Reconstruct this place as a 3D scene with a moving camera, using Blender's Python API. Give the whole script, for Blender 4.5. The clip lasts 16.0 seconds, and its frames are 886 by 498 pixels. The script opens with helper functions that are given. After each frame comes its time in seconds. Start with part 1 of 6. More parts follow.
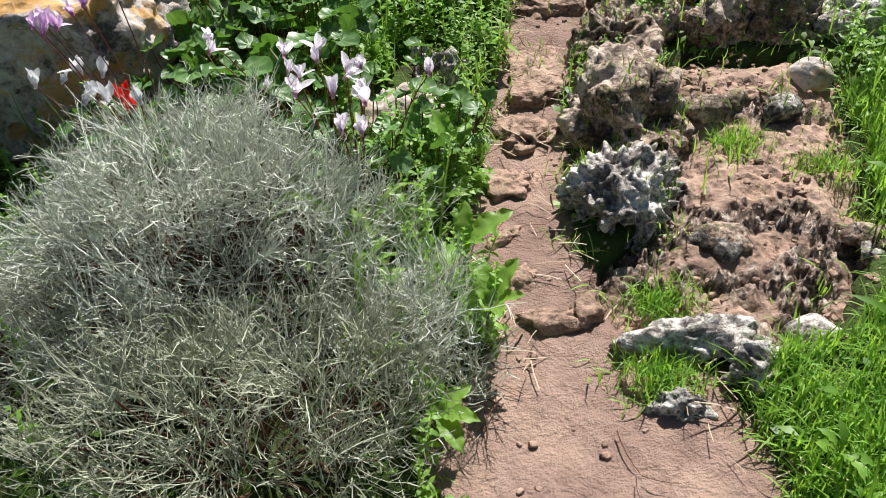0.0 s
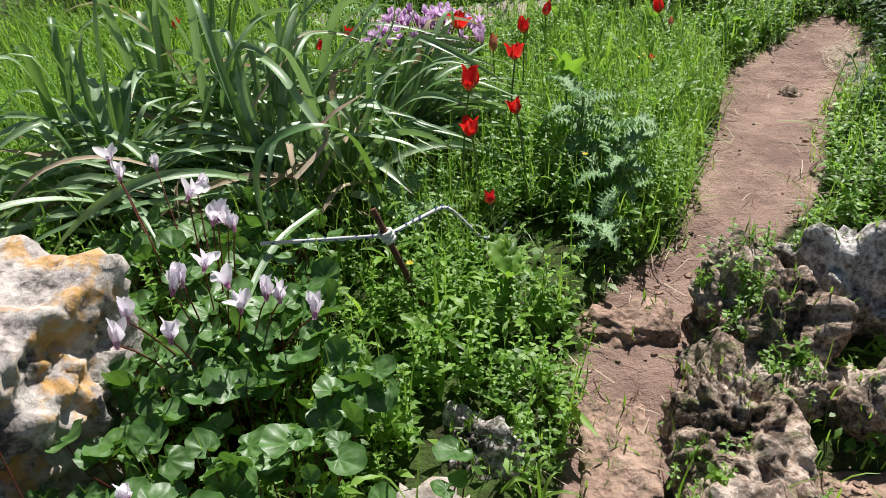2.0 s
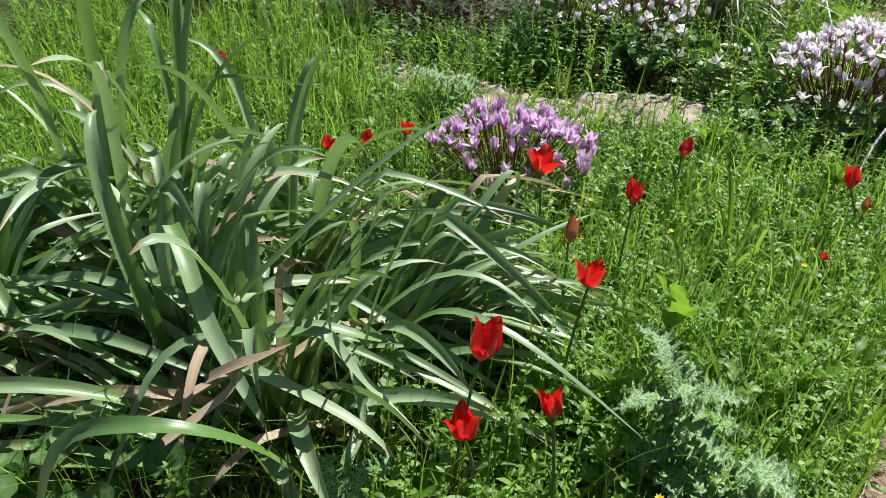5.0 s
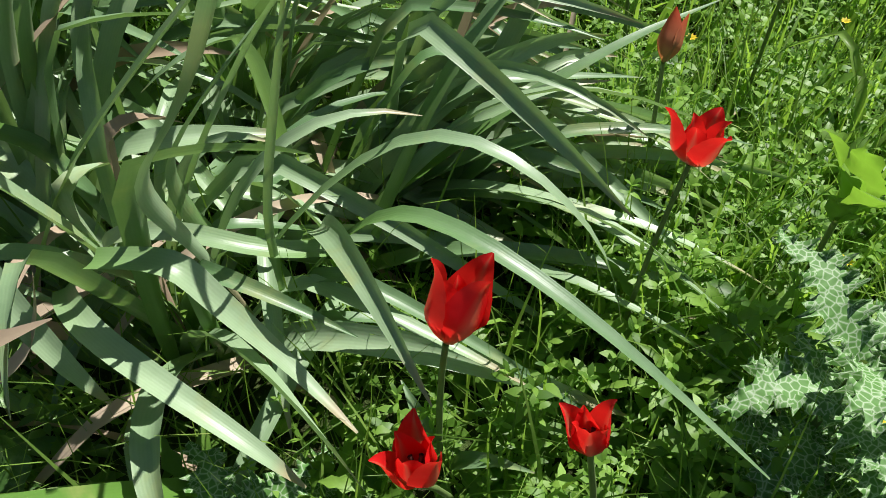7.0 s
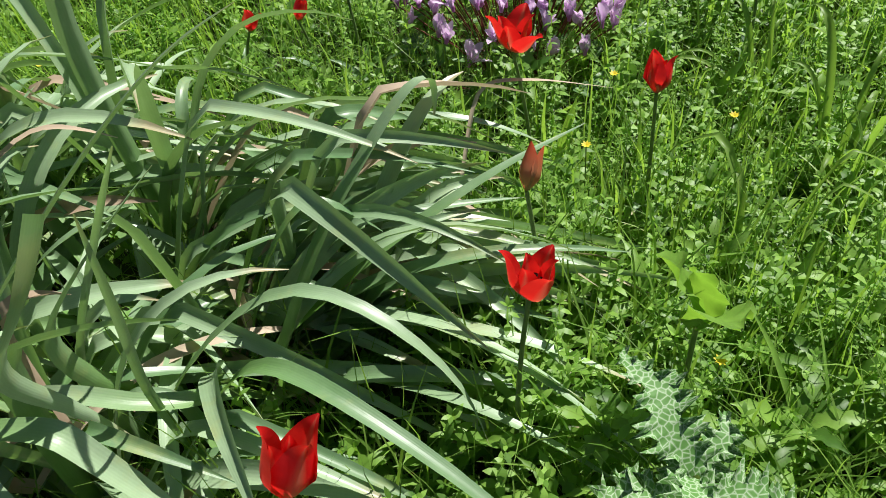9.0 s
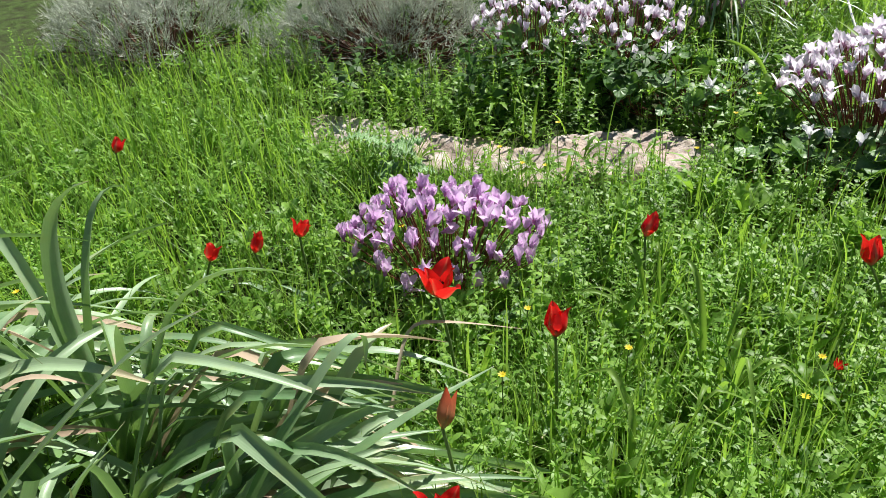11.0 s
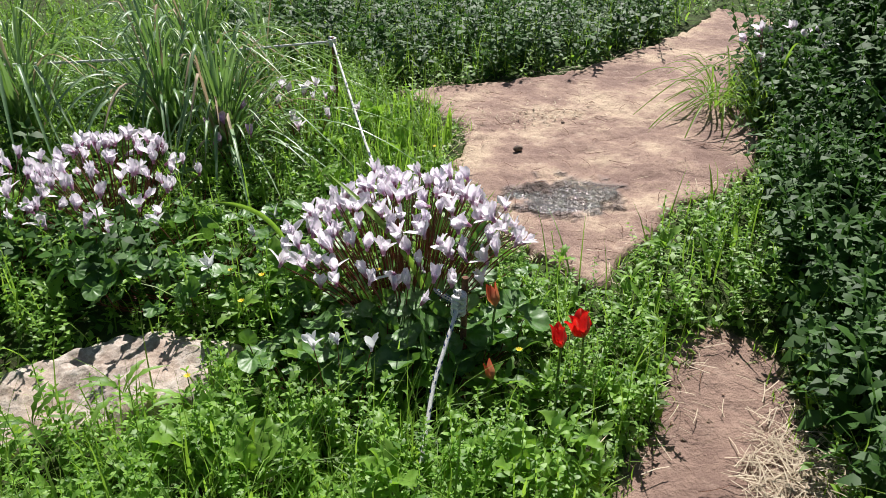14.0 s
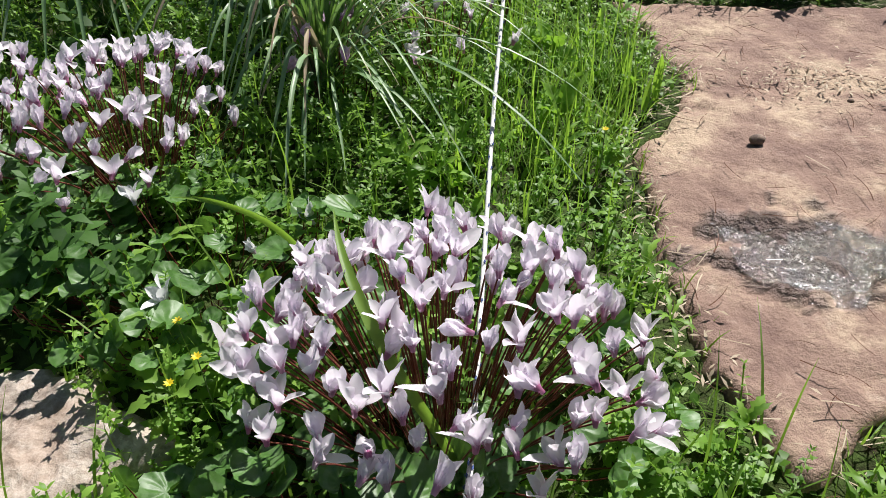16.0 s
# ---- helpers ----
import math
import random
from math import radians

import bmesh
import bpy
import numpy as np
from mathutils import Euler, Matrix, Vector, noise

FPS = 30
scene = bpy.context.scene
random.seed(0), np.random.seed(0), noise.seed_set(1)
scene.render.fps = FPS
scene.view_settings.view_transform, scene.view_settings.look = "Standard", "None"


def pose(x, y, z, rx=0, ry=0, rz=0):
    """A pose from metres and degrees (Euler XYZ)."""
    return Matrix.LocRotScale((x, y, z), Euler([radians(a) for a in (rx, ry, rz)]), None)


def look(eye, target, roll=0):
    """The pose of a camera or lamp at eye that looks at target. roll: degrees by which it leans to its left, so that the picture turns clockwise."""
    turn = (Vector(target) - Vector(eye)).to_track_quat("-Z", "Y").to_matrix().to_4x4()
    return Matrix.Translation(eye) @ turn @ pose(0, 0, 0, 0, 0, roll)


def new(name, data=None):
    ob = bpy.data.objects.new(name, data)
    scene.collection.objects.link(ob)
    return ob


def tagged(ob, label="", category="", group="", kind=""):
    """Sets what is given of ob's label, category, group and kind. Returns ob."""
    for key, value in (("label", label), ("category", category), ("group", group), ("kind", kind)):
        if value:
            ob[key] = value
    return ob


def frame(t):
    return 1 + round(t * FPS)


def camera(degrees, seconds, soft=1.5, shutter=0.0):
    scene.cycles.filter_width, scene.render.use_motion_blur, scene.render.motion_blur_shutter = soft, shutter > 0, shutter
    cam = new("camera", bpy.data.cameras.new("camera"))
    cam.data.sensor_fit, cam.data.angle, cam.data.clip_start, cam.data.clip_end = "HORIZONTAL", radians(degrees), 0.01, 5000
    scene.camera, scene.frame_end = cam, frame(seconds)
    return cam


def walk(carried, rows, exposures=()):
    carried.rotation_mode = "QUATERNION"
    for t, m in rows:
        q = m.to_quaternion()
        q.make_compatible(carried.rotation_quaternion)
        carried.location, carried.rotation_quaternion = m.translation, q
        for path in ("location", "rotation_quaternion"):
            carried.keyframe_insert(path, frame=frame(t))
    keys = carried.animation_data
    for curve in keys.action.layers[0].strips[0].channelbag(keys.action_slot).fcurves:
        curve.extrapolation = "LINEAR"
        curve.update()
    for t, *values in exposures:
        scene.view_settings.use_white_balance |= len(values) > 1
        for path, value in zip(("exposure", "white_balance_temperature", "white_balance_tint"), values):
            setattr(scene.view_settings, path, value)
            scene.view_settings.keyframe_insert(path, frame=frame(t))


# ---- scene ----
cam = camera(60.64, 16.0, 0.75)
PATH = [
    (0.0, pose(0.000, 0.000, 1.250, 47.79, 4.23, -0.75)),
    (0.5, pose(-0.157, 0.265, 1.385, 49.97, 4.01, -4.23)),
    (1.0, pose(-0.143, 0.481, 1.416, 53.96, 2.95, -2.04)),
    (1.5, pose(-0.059, 0.707, 1.424, 56.06, 2.78, 1.88)),
    (2.0, pose(-0.026, 0.958, 1.371, 56.21, 3.24, 2.86)),
    (2.5, pose(-0.031, 1.189, 1.356, 56.00, 3.48, 4.04)),
    (3.0, pose(0.037, 1.387, 1.356, 54.87, 1.66, 7.75)),
    (3.5, pose(0.069, 1.547, 1.361, 53.06, -1.56, 11.92)),
    (4.0, pose(0.060, 1.791, 1.432, 54.69, -3.57, 13.74)),
    (4.2, pose(0.048, 1.856, 1.436, 55.92, -4.09, 12.96)),
    (6.3, pose(0.179, 2.559, 1.201, 51.06, 1.73, 27.75)),
    (6.5, pose(0.115, 2.638, 1.155, 47.92, 2.14, 26.42)),
    (7.0, pose(0.050, 2.734, 1.077, 38.31, 2.37, 23.69)),
    (7.5, pose(0.085, 2.775, 1.039, 32.23, 3.10, 23.07)),
    (8.0, pose(0.127, 2.794, 1.027, 33.03, 2.91, 21.46)),
    (8.5, pose(0.185, 2.824, 1.108, 36.59, 5.79, 21.29)),
    (9.0, pose(0.213, 2.826, 1.176, 42.74, 6.43, 21.26)),
    (9.2, pose(0.224, 2.817, 1.181, 45.44, 6.80, 21.02)),
    (11.3, pose(0.309, 2.763, 1.398, 56.39, 3.16, 17.14)),
    (11.5, pose(0.315, 2.778, 1.401, 56.60, 2.50, 14.61)),
    (12.0, pose(0.326, 2.848, 1.439, 57.91, 0.73, 5.07)),
    (12.5, pose(0.317, 2.891, 1.468, 58.63, -0.54, -3.41)),
    (13.0, pose(0.337, 2.961, 1.501, 58.90, -0.00, -7.62)),
    (13.5, pose(0.426, 3.111, 1.478, 59.26, 1.45, -9.67)),
    (14.0, pose(0.657, 3.608, 1.437, 58.83, 0.17, -10.45)),
    (14.5, pose(0.753, 3.955, 1.466, 56.23, -0.51, -7.02)),
    (15.0, pose(0.803, 4.279, 1.342, 51.28, -0.43, -0.12)),
    (15.5, pose(0.897, 4.490, 1.244, 47.61, -0.76, 5.92)),
    (16.0, pose(1.061, 4.702, 1.246, 48.81, 1.11, 11.21)),
]
walk(cam, PATH, [(0.0, 0.64), (0.8, 0.42), (4.0, 0.48), (8.5, 0.54), (11.5, 0.70), (13.0, 0.58), (14.5, 0.50), (16.0, 0.42)])

# ---- light ----
SUN_AZ, SUN_EL = radians(20), radians(50)          # azimuth from +y towards +x
world = bpy.data.worlds.new("sky")
scene.world = world
world.use_nodes = True
wt = world.node_tree
sky = wt.nodes.new("ShaderNodeTexSky")
sky.sky_type, sky.sun_disc = 'NISHITA', False
sky.sun_elevation, sky.sun_rotation = SUN_EL, SUN_AZ
wt.links.new(sky.outputs[0], wt.nodes["Background"].inputs[0])
wt.nodes["Background"].inputs[1].default_value = 0.04
sun = new("sun", bpy.data.lights.new("sun", 'SUN'))
sun.data.energy, sun.data.angle, sun.data.color = 5.4, radians(0.53), (1.0, 0.965, 0.93)
sd = Vector((math.sin(SUN_AZ) * math.cos(SUN_EL), math.cos(SUN_AZ) * math.cos(SUN_EL), math.sin(SUN_EL)))
sun.matrix_world = look(sd * 30, (0, 0, 0))

# ---- materials ----


def mat_base(name):
    m = bpy.data.materials.new(name)
    m.use_nodes = True
    nt = m.node_tree
    return m, nt, nt.nodes["Principled BSDF"], nt.nodes["Material Output"]


def n_noise(nt, scale, detail=4, rough=0.6, coord=None):
    n = nt.nodes.new("ShaderNodeTexNoise")
    n.inputs["Scale"].default_value, n.inputs["Detail"].default_value, n.inputs["Roughness"].default_value = scale, detail, rough
    if coord is not None:
        nt.links.new(coord, n.inputs["Vector"])
    return n.outputs["Fac"]


def n_ramp(nt, fac, stops):
    r = nt.nodes.new("ShaderNodeValToRGB")
    els = r.color_ramp.elements
    while len(els) < len(stops):
        els.new(0.5)
    for e, (p, c) in zip(els, stops):
        e.position, e.color = p, (*c, 1) if len(c) == 3 else c
    nt.links.new(fac, r.inputs[0])
    return r.outputs["Color"]


def n_mix(nt, fac, a, b, mode='MIX'):
    n = nt.nodes.new("ShaderNodeMix")
    n.data_type, n.blend_type = 'RGBA', mode
    for sock, v in ((n.inputs[0], fac), (n.inputs[6], a), (n.inputs[7], b)):
        if isinstance(v, (int, float)):
            sock.default_value = v
        elif isinstance(v, tuple):
            sock.default_value = (*v, 1)
        else:
            nt.links.new(v, sock)
    return n.outputs[2]


def n_bump(nt, bsdf, height, strength, dist):
    b = nt.nodes.new("ShaderNodeBump")
    b.inputs["Strength"].default_value, b.inputs["Distance"].default_value = strength, dist
    nt.links.new(height, b.inputs["Height"])
    nt.links.new(b.outputs[0], bsdf.inputs["Normal"])


def n_math(nt, op, a, b=0.0):
    n = nt.nodes.new("ShaderNodeMath")
    n.operation = op
    for sock, v in zip(n.inputs, (a, b)):
        if isinstance(v, (int, float)):
            sock.default_value = v
        else:
            nt.links.new(v, sock)
    return n.outputs[0]


def n_place(nt):
    return nt.nodes.new("ShaderNodeNewGeometry").outputs["Position"]


def n_attr(nt, name):
    a = nt.nodes.new("ShaderNodeAttribute")
    a.attribute_name = name
    return a.outputs["Fac"]


def leaf_mat(name, dark, light, glow, rough=0.5, trans=0.35, island=True, dry=0.0, spec=0.4, patch=0.3):
    """Thin leaf: each leaf takes its own tone between dark and light, and lets light through in the glow colour."""
    m, nt, b, out = mat_base(name)
    pick = nt.nodes.new("ShaderNodeNewGeometry").outputs["Random Per Island"] if island else nt.nodes.new("ShaderNodeObjectInfo").outputs["Random"]
    streak = n_noise(nt, 55, 3, 0.6, n_place(nt))
    fac = n_math(nt, 'ADD', n_math(nt, 'MULTIPLY', pick, 0.75), n_math(nt, 'MULTIPLY', streak, patch))
    stops = [(0.1, dark), (0.95, light)]
    if dry:
        stops = [(0.1, dark), (0.95 - dry, light), (1.0 - dry * 0.5, (0.42, 0.33, 0.16))]
    col = n_ramp(nt, fac, stops)
    nt.links.new(col, b.inputs["Base Color"])
    b.inputs["Roughness"].default_value = rough
    b.inputs["Specular IOR Level"].default_value = spec
    t = nt.nodes.new("ShaderNodeBsdfTranslucent")
    nt.links.new(n_mix(nt, 0.7, col, glow), t.inputs[0])
    mx = nt.nodes.new("ShaderNodeMixShader")
    mx.inputs[0].default_value = trans
    nt.links.new(b.outputs[0], mx.inputs[1])
    nt.links.new(t.outputs[0], mx.inputs[2])
    nt.links.new(mx.outputs[0], out.inputs[0])
    n_bump(nt, b, streak, 0.25, 0.002)
    return m


def strap_mat(name, low, dark, light, glow):
    """A long fleshy leaf: fresh green towards its foot, a dusty grey bloom further up, fine veins along it, yellowing blotches and a dry tip."""
    m, nt, b, out = mat_base(name)
    p = n_place(nt)
    along = n_attr(nt, "along")
    pick = nt.nodes.new("ShaderNodeObjectInfo").outputs["Random"]
    vein = n_math(nt, 'SINE', n_math(nt, 'MULTIPLY', n_attr(nt, "across"), 26.0))
    bloom = n_noise(nt, 16, 6, 0.7, p)
    fac = n_math(nt, 'ADD', n_math(nt, 'MULTIPLY', pick, 0.6), n_math(nt, 'MULTIPLY', bloom, 0.45))
    col = n_ramp(nt, fac, [(0.15, dark), (0.85, light)])
    foot = n_ramp(nt, n_math(nt, 'ADD', along, n_math(nt, 'MULTIPLY', pick, 0.25)), [(0.18, (1, 1, 1)), (0.62, (0, 0, 0))])
    col = n_mix(nt, n_math(nt, 'MULTIPLY', foot, 0.85), col, low)
    col = n_mix(nt, n_math(nt, 'MULTIPLY', n_math(nt, 'ADD', vein, 1.0), 0.03), col, tuple(c * 0.5 for c in dark))
    old = n_ramp(nt, n_noise(nt, 7, 5, 0.7, p), [(0.55, (0, 0, 0)), (0.68, (1, 1, 1))])
    col = n_mix(nt, n_math(nt, 'MULTIPLY', old, 0.45), col, (0.36, 0.38, 0.13))
    tip = n_ramp(nt, n_math(nt, 'ADD', along, n_math(nt, 'MULTIPLY', n_math(nt, 'SUBTRACT', pick, 0.5), 0.16)), [(0.93, (0, 0, 0)), (0.99, (1, 1, 1))])
    col = n_mix(nt, n_math(nt, 'MULTIPLY', tip, 0.7), col, (0.40, 0.29, 0.17))
    nt.links.new(col, b.inputs["Base Color"])
    b.inputs["Roughness"].default_value = 0.40
    b.inputs["Specular IOR Level"].default_value = 0.55
    t = nt.nodes.new("ShaderNodeBsdfTranslucent")
    nt.links.new(n_mix(nt, 0.65, col, glow), t.inputs[0])
    mx = nt.nodes.new("ShaderNodeMixShader")
    mx.inputs[0].default_value = 0.22
    nt.links.new(b.outputs[0], mx.inputs[1])
    nt.links.new(t.outputs[0], mx.inputs[2])
    nt.links.new(mx.outputs[0], out.inputs[0])
    n_bump(nt, b, n_math(nt, 'ADD', n_math(nt, 'MULTIPLY', vein, 0.22), n_math(nt, 'MULTIPLY', bloom, 6.0)), 0.16, 0.0007)
    return m


M_GRASS = leaf_mat("grass", (0.06, 0.13, 0.018), (0.25, 0.40, 0.075), (0.32, 0.56, 0.05), 0.44, 0.44, dry=0.05, spec=0.32)
M_BRIGHT = leaf_mat("bright_grass", (0.095, 0.22, 0.03), (0.31, 0.52, 0.10), (0.44, 0.71, 0.06), 0.46, 0.46, dry=0.03, spec=0.30)
M_WEED = leaf_mat("weed_leaf", (0.05, 0.13, 0.018), (0.265, 0.455, 0.075), (0.32, 0.59, 0.04), 0.45, 0.42, spec=0.32)
# Dark green leaf, darkened further to carry the shade these plants stand in.
M_SHADELEAF = leaf_mat("shaded_dark_leaf", (0.015, 0.048, 0.009), (0.07, 0.165, 0.027), (0.09, 0.23, 0.03), 0.55, 0.28, spec=0.25)
M_STRAP = strap_mat("strap_leaf", (0.12, 0.26, 0.035), (0.09, 0.19, 0.07), (0.37, 0.50, 0.30), (0.30, 0.54, 0.07))
M_STRAPDRY = leaf_mat("dry_strap", (0.34, 0.25, 0.17), (0.58, 0.47, 0.34), (0.55, 0.42, 0.25), 0.75, 0.25, island=False)
M_CYCLEAF = leaf_mat("cyclamen_leaf", (0.025, 0.075, 0.016), (0.10, 0.215, 0.05), (0.20, 0.42, 0.04), 0.42, 0.26, island=False, patch=0.9, spec=0.36)
cyc_nt = M_CYCLEAF.node_tree
cyc_col = cyc_nt.nodes["Principled BSDF"].inputs["Base Color"].links[0].from_socket
cyc_zone = n_ramp(cyc_nt, n_math(cyc_nt, 'ADD', n_attr(cyc_nt, "along"), n_math(cyc_nt, 'MULTIPLY', n_math(cyc_nt, 'SUBTRACT', n_noise(cyc_nt, 70, 4, 0.7, n_place(cyc_nt)), 0.5), 0.9)), [(0.42, (0, 0, 0)), (0.58, (1, 1, 1)), (0.74, (1, 1, 1)), (0.86, (0, 0, 0))])
cyc_nt.links.new(n_mix(cyc_nt, n_math(cyc_nt, 'MULTIPLY', cyc_zone, 0.5), cyc_col, (0.17, 0.27, 0.12)), cyc_nt.nodes["Principled BSDF"].inputs["Base Color"])
M_TWIG = leaf_mat("grey_twig", (0.25, 0.265, 0.21), (0.76, 0.80, 0.71), (0.5, 0.55, 0.34), 0.85, 0.15, spec=0.15)
M_TWIGGREEN = leaf_mat("grey_green_twig", (0.20, 0.21, 0.15), (0.50, 0.53, 0.41), (0.36, 0.42, 0.2), 0.85, 0.15, spec=0.15)
M_STRAW = leaf_mat("dry_straw", (0.28, 0.21, 0.14), (0.60, 0.51, 0.38), (0.5, 0.40, 0.25), 0.75, 0.15)
M_STALK = leaf_mat("flower_stalk", (0.11, 0.026, 0.02), (0.22, 0.06, 0.04), (0.3, 0.1, 0.04), 0.5, 0.12)
M_GREENSTALK = leaf_mat("green_stalk", (0.10, 0.16, 0.05), (0.18, 0.26, 0.08), (0.25, 0.4, 0.06), 0.5, 0.2)
M_YELLOW = leaf_mat("yellow_petal", (0.75, 0.55, 0.02), (0.85, 0.70, 0.04), (0.8, 0.65, 0.03), 0.5, 0.3)


def petal_mat(name, base, body, tip, glow, trans=0.4, rough=0.45, edge=0.22, rib=None):
    m, nt, b, out = mat_base(name)
    along = n_attr(nt, "along")
    rnd = nt.nodes.new("ShaderNodeObjectInfo").outputs["Random"]
    vein = n_noise(nt, 160, 3, 0.5, n_place(nt))
    col = n_ramp(nt, along, [(0.0, base), (edge, body), (1.0, tip)])
    col = n_mix(nt, n_math(nt, 'MULTIPLY', rnd, 0.35), col, body)
    col = n_mix(nt, n_math(nt, 'MULTIPLY', vein, 0.25), col, tuple(c * 0.72 for c in body))
    if rib:
        spine = n_math(nt, 'ADD', n_math(nt, 'ABSOLUTE', n_attr(nt, "across")), n_math(nt, 'MULTIPLY', along, 0.45))
        col = n_mix(nt, n_math(nt, 'MULTIPLY', n_ramp(nt, spine, [(0.26, (1, 1, 1)), (0.62, (0, 0, 0))]), 0.8), col, rib)
    nt.links.new(col, b.inputs["Base Color"])
    b.inputs["Roughness"].default_value = rough
    b.inputs["Specular IOR Level"].default_value = 0.3
    t = nt.nodes.new("ShaderNodeBsdfTranslucent")
    nt.links.new(n_mix(nt, 0.5, col, glow), t.inputs[0])
    mx = nt.nodes.new("ShaderNodeMixShader")
    mx.inputs[0].default_value = trans
    nt.links.new(b.outputs[0], mx.inputs[1])
    nt.links.new(t.outputs[0], mx.inputs[2])
    nt.links.new(mx.outputs[0], out.inputs[0])
    n_bump(nt, b, vein, 0.3, 0.001)
    return m


M_CYC_WHITE = petal_mat("pale_petal", (0.42, 0.02, 0.20), (0.91, 0.84, 0.92), (0.96, 0.94, 0.97), (0.98, 0.91, 0.98), 0.55, edge=0.30)
M_CYC_PINK = petal_mat("pink_petal", (0.42, 0.04, 0.28), (0.79, 0.55, 0.81), (0.87, 0.70, 0.89), (0.95, 0.68, 0.96), 0.5)
M_CYC_SNOW = petal_mat("white_petal", (0.6, 0.45, 0.55), (0.86, 0.85, 0.88), (0.9, 0.9, 0.9), (0.9, 0.9, 0.9))
M_TULIP = petal_mat("red_petal", (0.50, 0.40, 0.18), (0.76, 0.014, 0.020), (0.84, 0.022, 0.018), (0.98, 0.035, 0.02), 0.42, 0.38, edge=0.16, rib=(0.55, 0.24, 0.13))
M_BUD = petal_mat("bud_petal", (0.30, 0.30, 0.10), (0.50, 0.18, 0.08), (0.72, 0.06, 0.02), (0.8, 0.15, 0.03), 0.3, 0.45, edge=0.5)


def rock_mat(name, pale, mid, dark, lichen=None, moss=0.35, soil=None, pits=70, film=0.6, crags=False):
    m, nt, b, out = mat_base(name)
    p = n_place(nt)
    big = n_noise(nt, 7, 6, 0.65, p)
    fine = n_noise(nt, pits, 6, 0.7, p)
    col = n_ramp(nt, n_math(nt, 'ADD', n_math(nt, 'MULTIPLY', big, 0.55), n_math(nt, 'MULTIPLY', fine, 0.5)), [(0.42, dark), (0.50, mid), (0.58, pale)])
    spots = n_ramp(nt, n_noise(nt, 28, 3, 0.6, p), [(0.60, (0, 0, 0)), (0.66, (1, 1, 1))])
    col = n_mix(nt, n_math(nt, 'MULTIPLY', spots, film), col, dark)
    crust = n_ramp(nt, n_noise(nt, 11, 6, 0.75, p), [(0.50, (0, 0, 0)), (0.57, (1, 1, 1))])
    col = n_mix(nt, n_math(nt, 'MULTIPLY', crust, film), col, tuple(c * 1.4 for c in dark))
    if lichen:
        l = n_ramp(nt, n_noise(nt, 6.5, 5, 0.7, p), [(0.515, (0, 0, 0)), (0.60, (1, 1, 1))])
        col = n_mix(nt, n_math(nt, 'MULTIPLY', l, 0.8), col, lichen)
    if soil:
        s = n_ramp(nt, n_noise(nt, 4, 5, 0.6, p), [(0.42, (0, 0, 0)), (0.58, (1, 1, 1))])
        col = n_mix(nt, n_math(nt, 'MULTIPLY', s, 0.5), col, soil)
    if moss:
        g = n_ramp(nt, n_noise(nt, 12, 5, 0.7, p), [(0.56, (0, 0, 0)), (0.64, (1, 1, 1))])
        col = n_mix(nt, n_math(nt, 'MULTIPLY', g, moss), col, (0.10, 0.13, 0.03))
    if crags:
        bare = n_ramp(nt, n_noise(nt, 34, 6, 0.75, p), [(0.44, (0.03, 0.025, 0.02)), (0.52, (0.20, 0.15, 0.12)), (0.60, (0.50, 0.43, 0.37))])
        col = n_mix(nt, n_math(nt, 'MULTIPLY', n_attr(nt, "wet"), 0.85), col, bare)
    nt.links.new(col, b.inputs["Base Color"])
    b.inputs["Roughness"].default_value = 0.9
    b.inputs["Specular IOR Level"].default_value = 0.2
    v = nt.nodes.new("ShaderNodeTexVoronoi")
    v.inputs["Scale"].default_value = pits
    nt.links.new(p, v.inputs["Vector"])
    n_bump(nt, b, n_math(nt, 'ADD', fine, n_math(nt, 'MULTIPLY', v.outputs["Distance"], 0.7)), 0.8, 0.008)
    return m


M_KARST = rock_mat("pitted_limestone", (0.72, 0.69, 0.65), (0.33, 0.29, 0.26), (0.035, 0.032, 0.03), moss=0.35, film=0.65)
M_MOSSROCK = rock_mat("mossy_limestone", (0.56, 0.46, 0.38), (0.31, 0.22, 0.165), (0.03, 0.026, 0.02), moss=0.5, film=0.66)
M_REDROCK = rock_mat("reddish_bedrock", (0.44, 0.31, 0.24), (0.33, 0.215, 0.16), (0.06, 0.045, 0.035), moss=0.35, soil=(0.40, 0.27, 0.205), pits=60, film=0.5, crags=True)
M_BOULDER = rock_mat("lichen_boulder", (0.60, 0.55, 0.50), (0.42, 0.37, 0.34), (0.10, 0.09, 0.08), lichen=(0.56, 0.31, 0.08), moss=0.05, pits=40, film=0.22)
M_STRIP = rock_mat("pale_limestone", (0.56, 0.51, 0.46), (0.40, 0.345, 0.30), (0.12, 0.10, 0.085), moss=0.12, soil=(0.46, 0.33, 0.25), pits=35, film=0.5)


